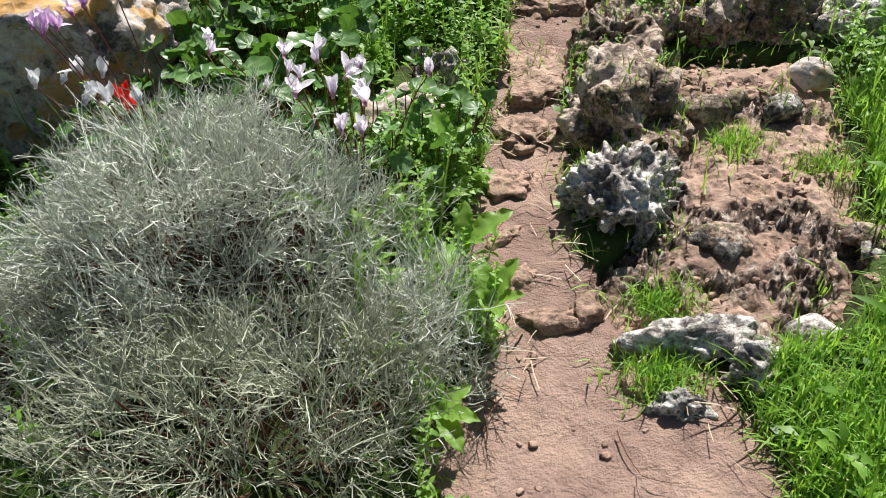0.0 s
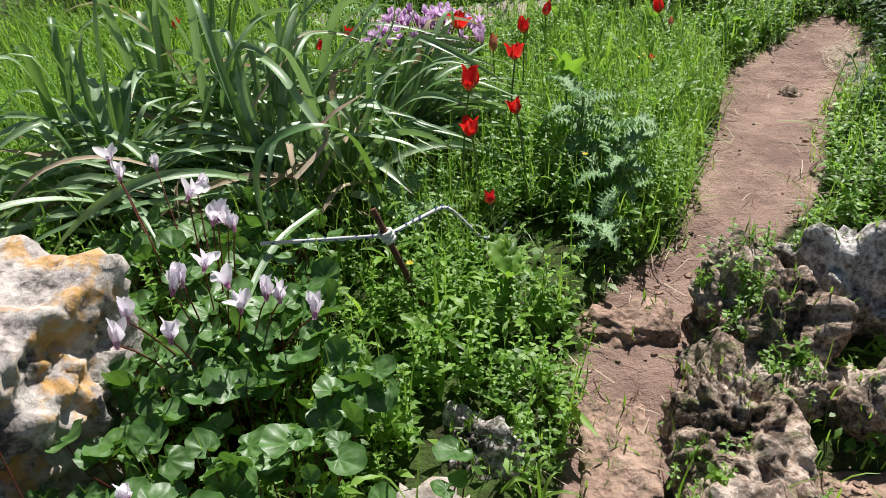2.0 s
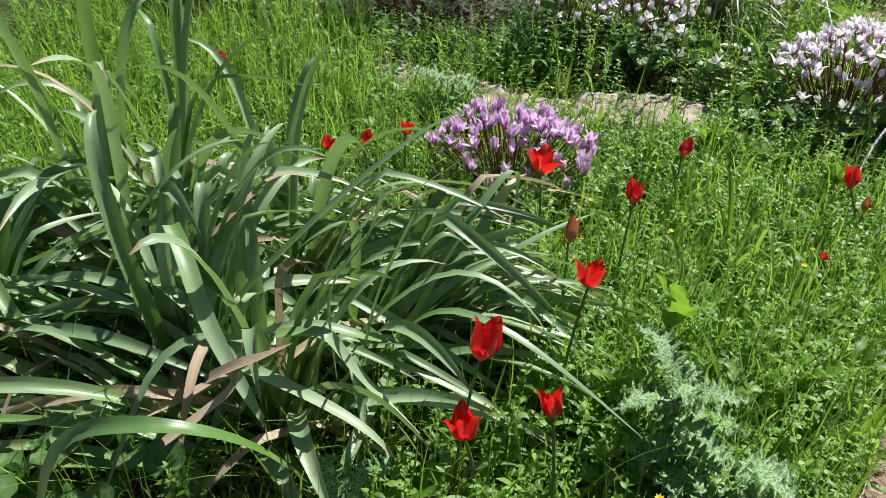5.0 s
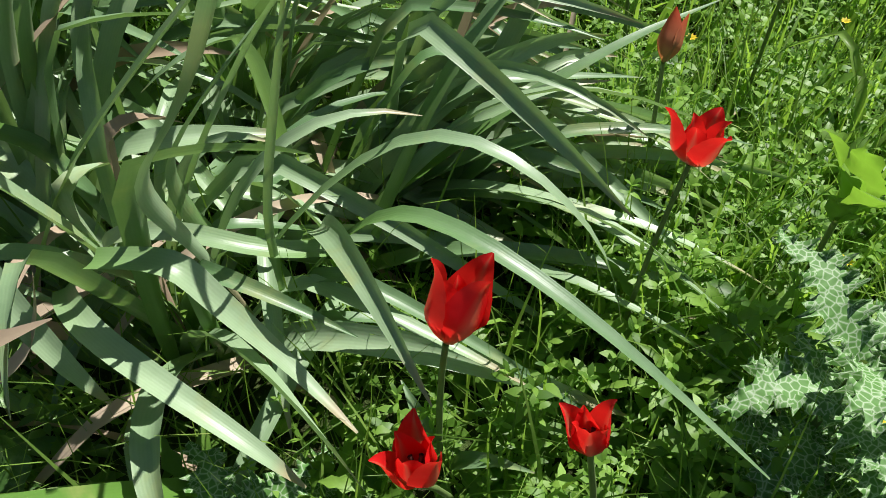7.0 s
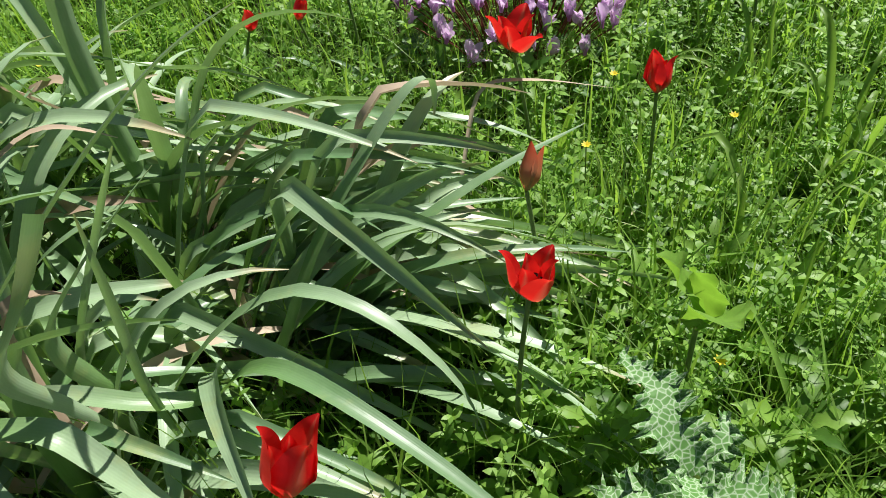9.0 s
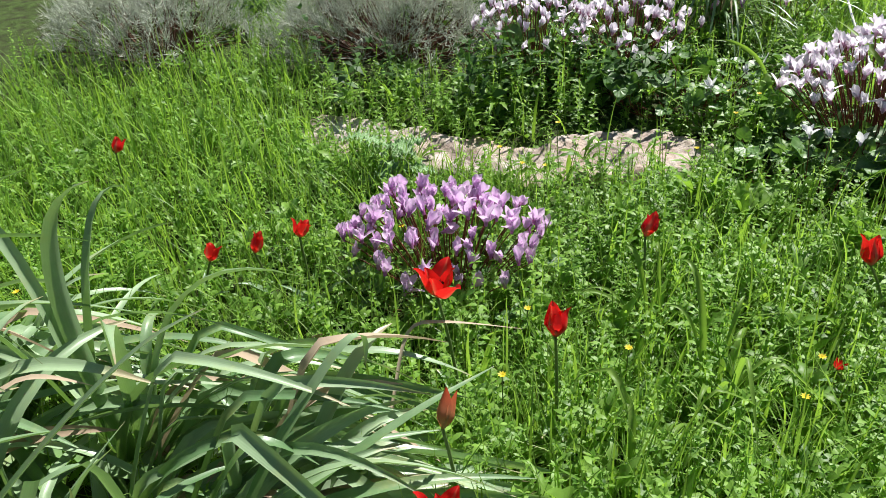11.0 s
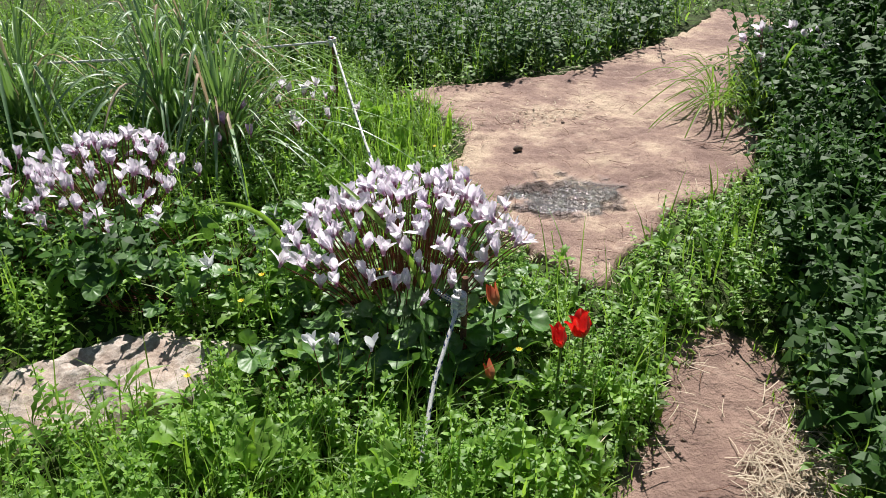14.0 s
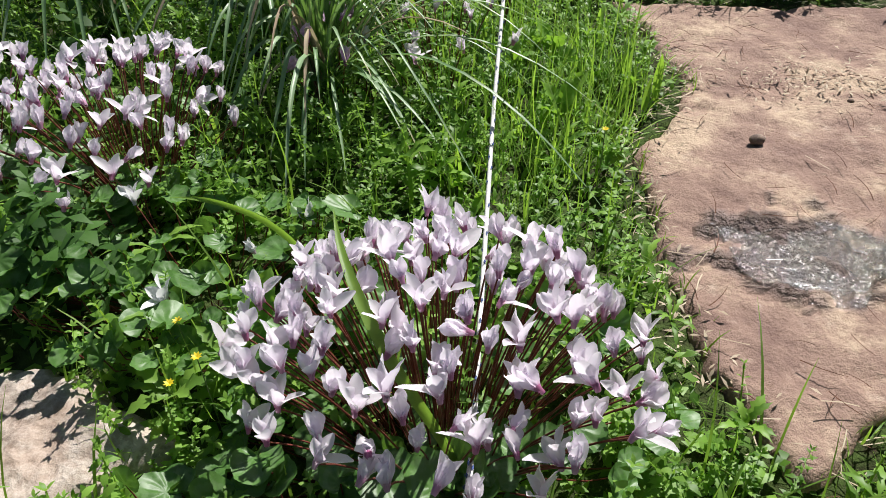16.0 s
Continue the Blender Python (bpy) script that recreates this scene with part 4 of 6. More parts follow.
stuff("dark_undergrowth", h, M_SHADELEAF, "leafy undergrowth beside the path, shade painted into its dark green leaves", "weeds")
# rosettes of long toothed leaves, and taller toothed sprays, among the small weeds


def toothed(length, width, droop):
    t = np.linspace(0, 1, 10)
    line = np.stack([0 * t, length * t, length * (0.75 * t - droop * t ** 2)], 1)
    body = np.sin(np.clip(t * 0.95 + 0.06, 0, 1) ** 1.3 * math.pi) * np.array([0.6, 1.0, 0.55, 1.15, 0.6, 1.2, 0.65, 1.1, 0.7, 0.5])
    return spread(line, width * np.clip(body, 0.06, 1.3), (1, 0, 0), 0.16, 3, 0.05)


def rosette(seed, n, length, width):
    r = np.random.default_rng(seed)
    h = Heap()
    for k in range(n):
        h.put(toothed(length * r.uniform(0.7, 1.1), width * r.uniform(0.8, 1.2), r.uniform(0.35, 0.9)), poses((0, 0, 0.01 + 0.02 * r.random()), k * 2.4 + r.uniform(-0.3, 0.3), r.uniform(-0.1, 0.7), 1.0))
    return h.shape()


ROSETTES = [rosette(1, 8, 0.11, 0.030), rosette(2, 7, 0.14, 0.034), rosette(3, 9, 0.09, 0.024), rosette(4, 6, 0.16, 0.026)]
h = Heap()
pts = sow(9000, (-2.4, 2.2, 0.4, 7.2), 0.04, lambda x, y: (0.16 + 0.25 * blob(x, y, 0.3, 3.4, 0.5, 0.9) + 0.35 * blob(x, y, 0.7, 4.6, 0.6, 0.6) + 0.2 * blob(x, y, -0.2, 2.3, 0.4, 0.5)) * (1 - SQUILL_AREA(x, y)) * (1 - shrub_gap(x, y)) * low_corner(x, y), 41)
pts[:, 2] += np.random.default_rng(42).uniform(0.02, 0.12, len(pts))
scatter_blades(h, pts, ROSETTES, 0.35, 0.85, 0.3, 43)
stuff("toothed_leaf_weed", h, M_WEED, "rosettes of toothed green leaves among the weeds", "weeds")
# low tufts at the path's rim and on the bedrock
h = Heap()
r = np.random.default_rng(21)
px, py = r.uniform(-0.6, 3, 26000), r.uniform(0.2, 7, 26000)
g = np.minimum(trail_gap(px, py), poly_gap(BEDROCK, px, py))
sg = poly_gap(SLAB, px, py)
g = np.where((px < 1.75) & (np.abs(sg) < 0.1), sg, g)
ok = (g > -0.05) & (g < 0.10) & (wobble(px, py, 9.0, 3.0) > -0.25)
ok |= (poly_gap(BEDROCK, px, py) < 0) & (wobble(px, py, 13.0, 1.0) > 0.40)
px, py = px[ok], py[ok]
pz = np.where(poly_gap(BEDROCK, px, py) < 0, np.interp(py, [0.85, 1.05, 1.20, 1.34, 1.70, 1.84], [0.02, 0.035, 0.05, 0.07, 0.08, 0.11]), np.where(poly_gap(SLAB, px, py) < 0, 0.04, ground_z(px, py)))
scatter_blades(h, np.stack([px, py, pz], 1), TUFT, 0.5, 1.3, 0.6, 22)
scatter_blades(h, sow(60000, (0.40, 1.5, 0.4, 1.8), 0.0, lambda x, y: np.clip(0.85 + 1.2 * wobble(x, y, 7.0, 6.0), 0, 1), 33), TUFT, 0.5, 1.4, 0.6, 34)
for cx, cy, n, sp in ((0.40, 1.12, 500, 0.035), (0.34, 0.92, 700, 0.04), (0.70, 1.63, 500, 0.04), (0.58, 0.92, 500, 0.05), (0.60, 0.80, 500, 0.05), (0.88, 1.52, 300, 0.04)):
    x, y = r.normal(cx, sp, n), r.normal(cy, sp * 0.8, n)
    scatter_blades(h, np.stack([x, y, np.where(poly_gap(BEDROCK, x, y) < 0, np.interp(y, [0.85, 1.2, 1.7], [0.02, 0.045, 0.075]), ground_z(x, y))], 1), TUFT, 0.4, 1.0, 0.7, 38)
stuff("short_turf", h, M_BRIGHT, "short green turf along the path's rim", "grass")
# dry litter on the path's rim
h = Heap()
litter = spread(bezier((0, 0, 0), (0.004, 0.03, 0.004), (0, 0.07, 0), 3), [0.0026] * 3, (1, 0, 0))
px, py = np.concatenate([r.uniform(-0.3, 3.6, 24000), r.normal(1.80, 0.13, 6000)]), np.concatenate([r.uniform(0.3, 8.0, 24000), r.normal(4.48, 0.26, 6000)])
g = np.minimum(trail_gap(px, py), poly_gap(SLAB, px, py))
ok = (np.abs(g) < 0.09) & (r.random(30000) < 0.30) | (blob(px, py, 1.78, 4.48, 0.20, 0.40) > 0.45 + 0.5 * wobble(px, py, 6.0, 2.0)) & (r.random(30000) < 0.7) & (trail_gap(px, py) > -0.24) | (g < 0) & (r.random(30000) < 0.02)
px, py = px[ok], py[ok]
pz = np.where(poly_gap(SLAB, px, py) < -0.03, 0.066, ground_z(px, py) + 0.012)
k = len(px)
h.put(litter, poses(np.stack([px, py, pz + r.uniform(0, 0.012, k)], 1), r.uniform(0, 6.3, k), r.normal(0, 0.15, k), r.uniform(0.4, 1.2, k)))
stuff("dry_straw_litter", h, M_STRAW, "dry straw and pine needles on the path's edge", "litter")
h = Heap()
wig = spread(bezier((0, 0, 0), (0.012, 0.05, 0.006), (-0.004, 0.10, 0.002), 5), [0.003, 0.003, 0.0025, 0.002, 0.001], (1, 0, 0), 0.5, 3)
px, py = r.uniform(0, 3.4, 4600), r.uniform(0.5, 8.2, 4600)
g = np.minimum(trail_gap(px, py), poly_gap(SLAB, px, py))
ok = (g < 0.02) & (r.random(4600) < 0.30 + 0.5 * (g > -0.1) + 0.4 * (blob(px, py, 1.75, 7.1, 0.4, 0.25) > 0.3))
px, py = px[ok], py[ok]
h.put(wig, poses(np.stack([px, py, np.where(poly_gap(SLAB, px, py) < -0.03, 0.068, ground_z(px, py) + 0.012)], 1), r.uniform(0, 6.3, len(px)), r.normal(0, 0.08, len(px)), r.uniform(0.3, 1.0, len(px))))
stuff("twig_litter", h, M_RUST, "small dark twigs fallen on the path and slab", "litter")
# yellow daisies scattered in the green
h, hs = Heap(), Heap()
pet = leaflet(0.011, 0.006, 0.1, 2, 2)
for x, y, z in sow(46, (-1.6, 1.3, 1.6, 6.5), 0.06, None, 23):
    top = (x, y, z + r.uniform(0.16, 0.26))
    for j in range(8):
        h.put(pet, poses(top, j * 0.785, 0.3, 1.0))
    hs.put(tube([(x, y, z), top], 0.0015, 0.0012, 4), np.eye(4))
stuff("yellow_daisy", h, M_YELLOW, "small yellow wild daisies in the weeds", "flowers")
stuff("daisy_stalk", hs, M_GREENSTALK, "thin green stalks of the small daisies", "stalks")

# ---- grey twiggy shrubs ----


def twig_shrub(place, rx, ry, height, count, label, mat, seed):
    """A cushion of crooked forking twigs in separate sprays, with dark gaps between them."""
    r = np.random.default_rng(seed)
    ob = thing("grey_shrub", (place[0], place[1], float(ground_z(place[0], place[1])) - 0.01), label, "shrub", "grey dwarf shrubs")
    twigs, limbs = Heap(), Heap()
    fans = max(40, count // 21)
    for c in range(fans):
        a, q = c * 2.39996 + r.normal(0, 0.2), math.sqrt((c + 0.5) / fans)
        lump = 1 + 0.14 * math.sin(a * 3 + seed) + 0.08 * math.sin(a * 5)
        ex, ey = math.cos(a) * q * rx * lump, math.sin(a) * q * ry * lump
        clump = noise.noise(Vector((ex * 8, ey * 8, seed * 1.7)))
        if clump < -0.16 and r.random() < 0.8:
            continue
        ez = height * (1 - 0.68 * q ** 2.4) * (1 + 0.30 * clump) * r.uniform(0.62, 1.08) + 0.02
        axis = np.array([ex / rx * 0.75, ey / ry * 0.75, 0.85]) + r.normal(0, 0.30, 3)
        axis /= np.linalg.norm(axis)
        root = np.array([ex, ey, ez]) - axis * 0.13
        limbs.put(tube(bezier((ex * 0.25, ey * 0.25, 0), (ex * 0.75, ey * 0.75, ez * 0.35), root, 6), 0.005, 0.002, 5), np.eye(4))
        for k in range(18):
            d = axis + r.normal(0, 0.50, 3)
            d /= np.linalg.norm(d)
            L = r.uniform(0.07, 0.17)
            line = [root + r.normal(0, 0.014, 3)]
            for _ in range(4):
                d = d + r.normal(0, 0.17, 3) + np.array([0, 0, 0.05])
                d /= np.linalg.norm(d)
                line.append(line[-1] + d * L / 4)
            line = np.array(line)
            side = r.normal(0, 1, 3)
            twigs.put(spread(line, [0.0023, 0.0022, 0.0020, 0.0016, 0.0008], side), np.eye(4))
            for f in (1, 2, 3, 3):
                e = d + r.normal(0, 0.65, 3)
                e *= r.uniform(0.018, 0.048) / np.linalg.norm(e)
                twigs.put(spread(np.array([line[f], line[f] + e * 0.55 + r.normal(0, 0.004, 3), line[f] + e]), [0.0019, 0.0017, 0.0008], side + r.normal(0, 0.6, 3)), np.eye(4))
    tagged(part("twig", twigs.shape(), mat, ob), kind="stuff")
    tagged(part("limb", limbs.shape(), M_RUST, ob), kind="stuff")
    return ob


for k, (x, y, a, b, z) in enumerate(SHRUBS):
    twig_shrub((x, y), a, b, z, (6600, 4600, 3400, 2200, 700, 1300)[k], "grey-green twiggy dwarf shrub, leafless and dense", (M_TWIG, M_TWIG, M_TWIG, M_TWIGGREEN, M_TWIG, M_TWIGGREEN)[k], 40 + k)

# ---- sea squill clump with long strap leaves ----


def strap(root, mid, tip, width, parent, mat, seed, wave=0.0, twist=0.4):
    r = np.random.default_rng(seed)
    n = 13
    line = bezier(root, mid, tip, n)
    t = np.linspace(0, 1, n)
    if r.random() < 0.3:
        k = np.array([np.interp(t, [0, 0.55, 1], [root[c], mid[c], tip[c]]) for c in range(3)]).T
        line = line * 0.45 + k * 0.55
    w = width * np.clip(0.85 + 0.35 * t - 1.15 * t ** 4, 0.06, 1.1)
    side = np.cross(np.asarray(tip, float) - np.asarray(root, float), (0, 0, 1)) + r.normal(0, 0.002, 3)
    return part("leaf", spread(line, w, side, 0.22, 5, 0.02, twist), mat, parent, cols=5)


squill = thing("squill_plant", (-0.75, 3.3, 0.09), "large clump of grey-green strap-leaved squill", "plant")
r = np.random.default_rng(60)
BULBS = [(0.22, -0.24, 34), (0.02, -0.20, 30), (0.30, 0.02, 34), (-0.25, 0.02, 30), (0.02, 0.22, 34), (-0.5, -0.25, 28), (0.28, 0.16, 34), (-0.5, 0.20, 26), (-0.3, 0.26, 22), (0.12, 0.05, 26), (0.40, 0.10, 20), (-0.75, 0.0, 18)]
near_side = lambda y: y if y < 0.30 else 0.30 + 0.42 * (y - 0.30)
for bx, by, n in BULBS:
    for k in range(int(n * 0.95)):
        swept = by > -0.1 and r.random() < (0.75 if bx > 0.05 else 0.35)
        a = r.normal(0.75, 0.45) if swept else r.uniform(0, 2 * math.pi)
        if by < -0.1 and math.sin(a) < 0.1 and r.random() < 0.75:
            a = -a
        length = r.uniform(0.42, 0.85 if by > -0.1 else 0.74) + (0.10 if bx < 0.05 else 0.0)
        flop = r.uniform(0.45, 1.0) if swept else r.uniform(0.0, 1.0) ** (0.7 if by > -0.1 and bx > 0.05 else 1.1)
        dx, dy = math.cos(a) + (0.7 if by > -0.1 and bx > -0.3 else -0.2) * flop, math.sin(a) + (0.55 if by > -0.1 else 0.0) * flop
        q = math.hypot(dx, dy)
        dx, dy = dx / q, dy / q
        out = length * (0.20 + 0.72 * flop)
        high = length * (0.92 - (0.62 if swept else 0.52) * flop)
        tipz = max(0.08, length * (1.0 - 1.02 * flop) + r.normal(0, 0.04))
        root = (bx + r.normal(0, 0.035), by + r.normal(0, 0.035), 0)
        sway = r.normal(0, 0.05)
        mid = (bx + dx * out * 0.38 - dy * sway, near_side(by + dy * out * 0.38 + dx * sway), high * 1.10)
        tip = (bx + dx * out * 1.1, near_side(by + dy * out * 1.1), tipz)
        strap(root, mid, tip, r.uniform(0.020, 0.040), squill, M_STRAP if r.random() > 0.05 else M_STRAPDRY, int(r.integers(1e6)), twist=r.normal(0, 0.8))
for k in range(80):
    cx, cy = r.uniform(-0.6, 0.15), r.uniform(-0.45, 0.1)
    L = r.uniform(0.4, 0.75)
    a = math.pi + r.normal(0.15, 0.4)
    dx, dy = math.cos(a) * L, math.sin(a) * L
    z0 = r.uniform(0.12, 0.34)
    strap((cx + 0.1, cy, z0 * 0.5), (cx + dx * 0.5, cy + dy * 0.5, z0 + r.uniform(0.05, 0.2)), (cx + dx, cy + dy, max(0.08, z0 - 0.12)), r.uniform(0.018, 0.034), squill, M_STRAP if r.random() > 0.05 else M_STRAPDRY, int(r.integers(1e6)), twist=r.normal(0, 0.9))
# leaves collapsed over the ground around the clump
for k in range(90):
    a = r.uniform(0, 2 * math.pi)
    cx, cy = r.uniform(-0.75, 0.42), r.uniform(-0.38, 0.45)
    L = r.uniform(0.35, 0.6)
    dx, dy = (math.cos(a) + (0.8 if cy > 0 else -0.7)), math.sin(a) * 0.7
    q = math.hypot(dx, dy) + 1e-6
    dx, dy = dx / q * L, dy / q * L
    z0 = r.uniform(0.06, 0.26)
    strap((cx, cy, z0 * 0.6), (cx + dx * 0.5, cy + dy * 0.5, z0 + r.uniform(0.02, 0.16)), (cx + dx, cy + dy, max(0.05, z0 - 0.08)), r.uniform(0.018, 0.036), squill, M_STRAP if r.random() > 0.28 else M_STRAPDRY, int(r.integers(1e6)), twist=r.normal(0, 0.9))
HERO_LEAVES = [([(-0.48, 3.09, 0.22), (-0.37, 3.19, 0.42), (-0.23, 3.26, 0.55), (-0.10, 3.25, 0.53), (-0.01, 3.24, 0.45), (0.02, 3.22, 0.36)], 0.024),
               ([(-0.41, 3.11, 0.24), (-0.30, 3.17, 0.42), (-0.21, 3.17, 0.52), (-0.08, 3.14, 0.52), (0.05, 3.12, 0.46), (0.19, 3.08, 0.40)], 0.027),
               ([(-0.34, 3.33, 0.30), (-0.20, 3.44, 0.42), (-0.08, 3.57, 0.47), (0.01, 3.71, 0.46)], 0.024),
               ([(-0.47, 3.00, 0.50), (-0.38, 3.02, 0.52), (-0.35, 3.02, 0.47), (-0.29, 3.02, 0.40), (-0.19, 2.99, 0.36)], 0.034),
               ([(-0.59, 3.12, 0.20), (-0.45, 3.13, 0.50), (-0.31, 3.15, 0.72), (-0.14, 3.08, 0.90)], 0.014),
               ([(-0.52, 3.05, 0.10), (-0.48, 3.08, 0.30), (-0.52, 3.03, 0.44), (-0.61, 2.99, 0.47), (-0.68, 2.92, 0.46), (-0.66, 2.69, 0.28)], 0.026),
               ([(-0.36, 2.95, 0.15), (-0.38, 2.80, 0.45), (-0.41, 2.69, 0.60), (-0.52, 2.66, 0.60), (-0.63, 2.65, 0.56), (-0.63, 2.58, 0.46), (-0.60, 2.53, 0.36)], 0.030),
               ([(-0.60, 3.02, 0.36), (-0.53, 2.98, 0.42), (-0.46, 2.95, 0.44), (-0.35, 2.93, 0.44), (-0.25, 2.92, 0.41), (-0.21, 2.92, 0.36)], 0.032),
               ([(-0.30, 3.10, 0.78), (-0.30, 3.04, 0.72), (-0.35, 3.01, 0.66), (-0.37, 3.02, 0.60), (-0.39, 3.06, 0.50), (-0.40, 3.10, 0.30)], 0.026),
               ([(-0.36, 3.12, 0.30), (-0.33, 3.10, 0.50), (-0.295, 3.10, 0.62), (-0.257, 3.09, 0.72), (-0.22, 3.08, 0.82)], 0.012),
               ([(-0.30, 3.17, 0.40), (-0.35, 3.10, 0.45), (-0.42, 3.08, 0.48), (-0.51, 3.06, 0.46), (-0.55, 3.05, 0.42), (-0.52, 3.06, 0.34)], 0.026),
               ([(-0.70, 3.00, 0.25), (-0.625, 3.08, 0.45), (-0.545, 3.14, 0.55), (-0.43, 3.21, 0.68), (-0.35, 3.25, 0.76), (-0.285, 3.29, 0.82), (-0.21, 3.31, 0.86)], 0.034),
               ([(-0.32, 3.27, 0.30), (-0.285, 3.40, 0.45), (-0.23, 3.49, 0.54), (-0.195, 3.56, 0.60), (-0.17, 3.60, 0.60), (-0.165, 3.57, 0.55)], 0.026),
               ([(-0.42, 3.34, 0.25), (-0.33, 3.33, 0.45), (-0.29, 3.40, 0.52), (-0.25, 3.42, 0.50), (-0.21, 3.45, 0.43)], 0.028),
               ([(-0.50, 2.69, 0.35), (-0.57, 2.54, 0.36), (-0.61, 2.40, 0.33), (-0.61, 2.22, 0.30)], 0.022)]


def hero_leaf(line, width, mat=M_STRAP):
    """A long leaf bent through a few points, smoothed."""
    line = np.asarray(line) - np.array([-0.75, 3.3, 0.09])
    t = np.linspace(0, len(line) - 1, 17)
    fine = np.stack([np.interp(t, np.arange(len(line)), line[:, c]) for c in range(3)], 1)
    for _ in range(3):
        fine[1:-1] = (fine[:-2] + 2 * fine[1:-1] + fine[2:]) / 4
    u = np.linspace(0, 1, 17)
    part("leaf", spread(fine, width * np.clip(0.85 + 0.4 * u - 1.15 * u ** 3, 0.06, 1), np.cross(line[-1] - line[0], (0, 0, 1)), 0.15, 5, 0.0, 0.3), mat, squill, cols=5)


for ln, wd in HERO_LEAVES:
    hero_leaf(ln, wd)
hero_leaf([(-0.703, 3.064, 0.640), (-0.644, 3.012, 0.620), (-0.592, 2.960, 0.560), (-0.542, 2.938, 0.480), (-0.486, 2.922, 0.400), (-0.462, 2.924, 0.340)], 0.036)
hero_leaf([(-1.025, 3.092, 0.200), (-0.957, 3.176, 0.450), (-0.835, 3.170, 0.600), (-0.776, 3.225, 0.680), (-0.733, 3.284, 0.700), (-0.714, 3.348, 0.680)], 0.034)
hero_leaf([(-0.846, 3.180, 0.250), (-0.781, 3.227, 0.500), (-0.790, 3.295, 0.660)], 0.026)
hero_leaf([(-0.749, 3.305, 0.300), (-0.710, 3.308, 0.550), (-0.722, 3.379, 0.660), (-0.706, 3.414, 0.700)], 0.034)
hero_leaf([(-0.487, 3.206, 0.250), (-0.452, 3.126, 0.400), (-0.426, 3.086, 0.560), (-0.387, 3.114, 0.620), (-0.364, 3.181, 0.660), (-0.354, 3.266, 0.680)], 0.030)
hero_leaf([(-0.756, 3.120, 0.480), (-0.685, 3.137, 0.460), (-0.623, 3.128, 0.380), (-0.593, 3.123, 0.300)], 0.028)
hero_leaf([(-0.588, 2.805, 0.380), (-0.543, 2.863, 0.410), (-0.513, 2.913, 0.430), (-0.511, 2.943, 0.460), (-0.516, 2.967, 0.500)], 0.022, M_STRAPDRY)
hero_leaf([(-0.782, 3.134, 0.460), (-0.690, 3.177, 0.560), (-0.656, 3.246, 0.600), (-0.645, 3.341, 0.620), (-0.580, 3.356, 0.620), (-0.528, 3.372, 0.600)], 0.022, M_STRAPDRY)
hero_leaf([(-0.746, 2.901, 0.280), (-0.673, 2.966, 0.300), (-0.620, 3.037, 0.310), (-0.593, 3.111, 0.300), (-0.571, 3.190, 0.300)], 0.030, M_STRAPDRY)
hero_leaf([(-0.550, 3.113, 0.160), (-0.422, 3.094, 0.180), (-0.334, 3.083, 0.180), (-0.271, 3.085, 0.160)], 0.026, M_STRAPDRY)
hero_leaf([(-0.195, 3.686, 0.300), (-0.218, 3.854, 0.400), (-0.104, 3.856, 0.420), (0.012, 3.913, 0.380)], 0.012, M_STRAPDRY)
hero_leaf([(-0.52, 2.86, 0.50), (-0.46, 2.86, 0.55), (-0.42, 2.87, 0.57), (-0.38, 2.90, 0.59)], 0.036, M_STRAPDRY)

# other strap-leaved tufts
def strap_tuft(place, n, length, width, mat, label, seed, lay=(0, 0)):
    r = np.random.default_rng(seed)
    ob = thing("strap_leaf_plant", (place[0], place[1], float(ground_z(*place))), label, "plant")
    for k in range(n):
        a, flop = r.uniform(0, 6.28), r.uniform(0.1, 1)
        L = length * r.uniform(0.6, 1.1)
        dx, dy = math.cos(a) + lay[0], math.sin(a) + lay[1]
        out = L * (0.25 + 0.6 * flop)
        strap((r.normal(0, 0.03), r.normal(0, 0.03), 0), (dx * out * 0.4, dy * out * 0.4, L * (1.05 - 0.35 * flop)), (dx * out, dy * out, max(0.04, L * (1 - flop))), width * r.uniform(0.6, 1.1), ob,
              mat if mat is M_GRASS or r.random() > 0.1 else M_STRAPDRY, int(r.integers(1e6)))
    return ob


strap_tuft((0.30, 6.62), 120, 0.72, 0.014, M_STRAP, "tuft of long narrow arching grey-green leaves", 61, (0.6, -0.25))
strap_tuft((0.05, 6.9), 70, 0.75, 0.016, M_STRAP, "tuft of long narrow grey-green leaves", 62)
strap_tuft((-0.55, 6.95), 90, 0.90, 0.017, M_STRAP, "tuft of long narrow grey-green leaves", 74)
strap_tuft((0.15, 7.35), 90, 0.90, 0.017, M_STRAP, "tuft of long narrow grey-green leaves", 75)
strap_tuft((-1.3, 7.1), 90, 0.90, 0.017, M_STRAP, "tuft of long narrow grey-green leaves", 76)
strap_tuft((0.45, 7.6), 40, 0.55, 0.012, M_STRAP, "tuft of long narrow grey-green leaves", 69)
strap_tuft((-0.9, 7.5), 44, 0.6, 0.013, M_STRAP, "tuft of long narrow grey-green leaves", 70)
strap_tuft((-0.2, 8.1), 40, 0.6, 0.013, M_STRAP, "tuft of long narrow grey-green leaves", 71)
strap_tuft((-1.7, 7.9), 40, 0.6, 0.013, M_STRAP, "tuft of long narrow grey-green leaves", 72)
strap_tuft((2.72, 7.0), 40, 0.50, 0.011, M_GRASS, "tuft of narrow arching green leaves by the slab", 73, (-0.6, -0.2))
strap_tuft((-0.35, 7.4), 34, 0.5, 0.012, M_STRAP, "tuft of long narrow grey-green leaves", 63)
strap_tuft((2.80, 6.75), 44, 0.48, 0.012, M_GRASS, "tuft of narrow arching green leaves by the slab", 64, (-0.5, 0))
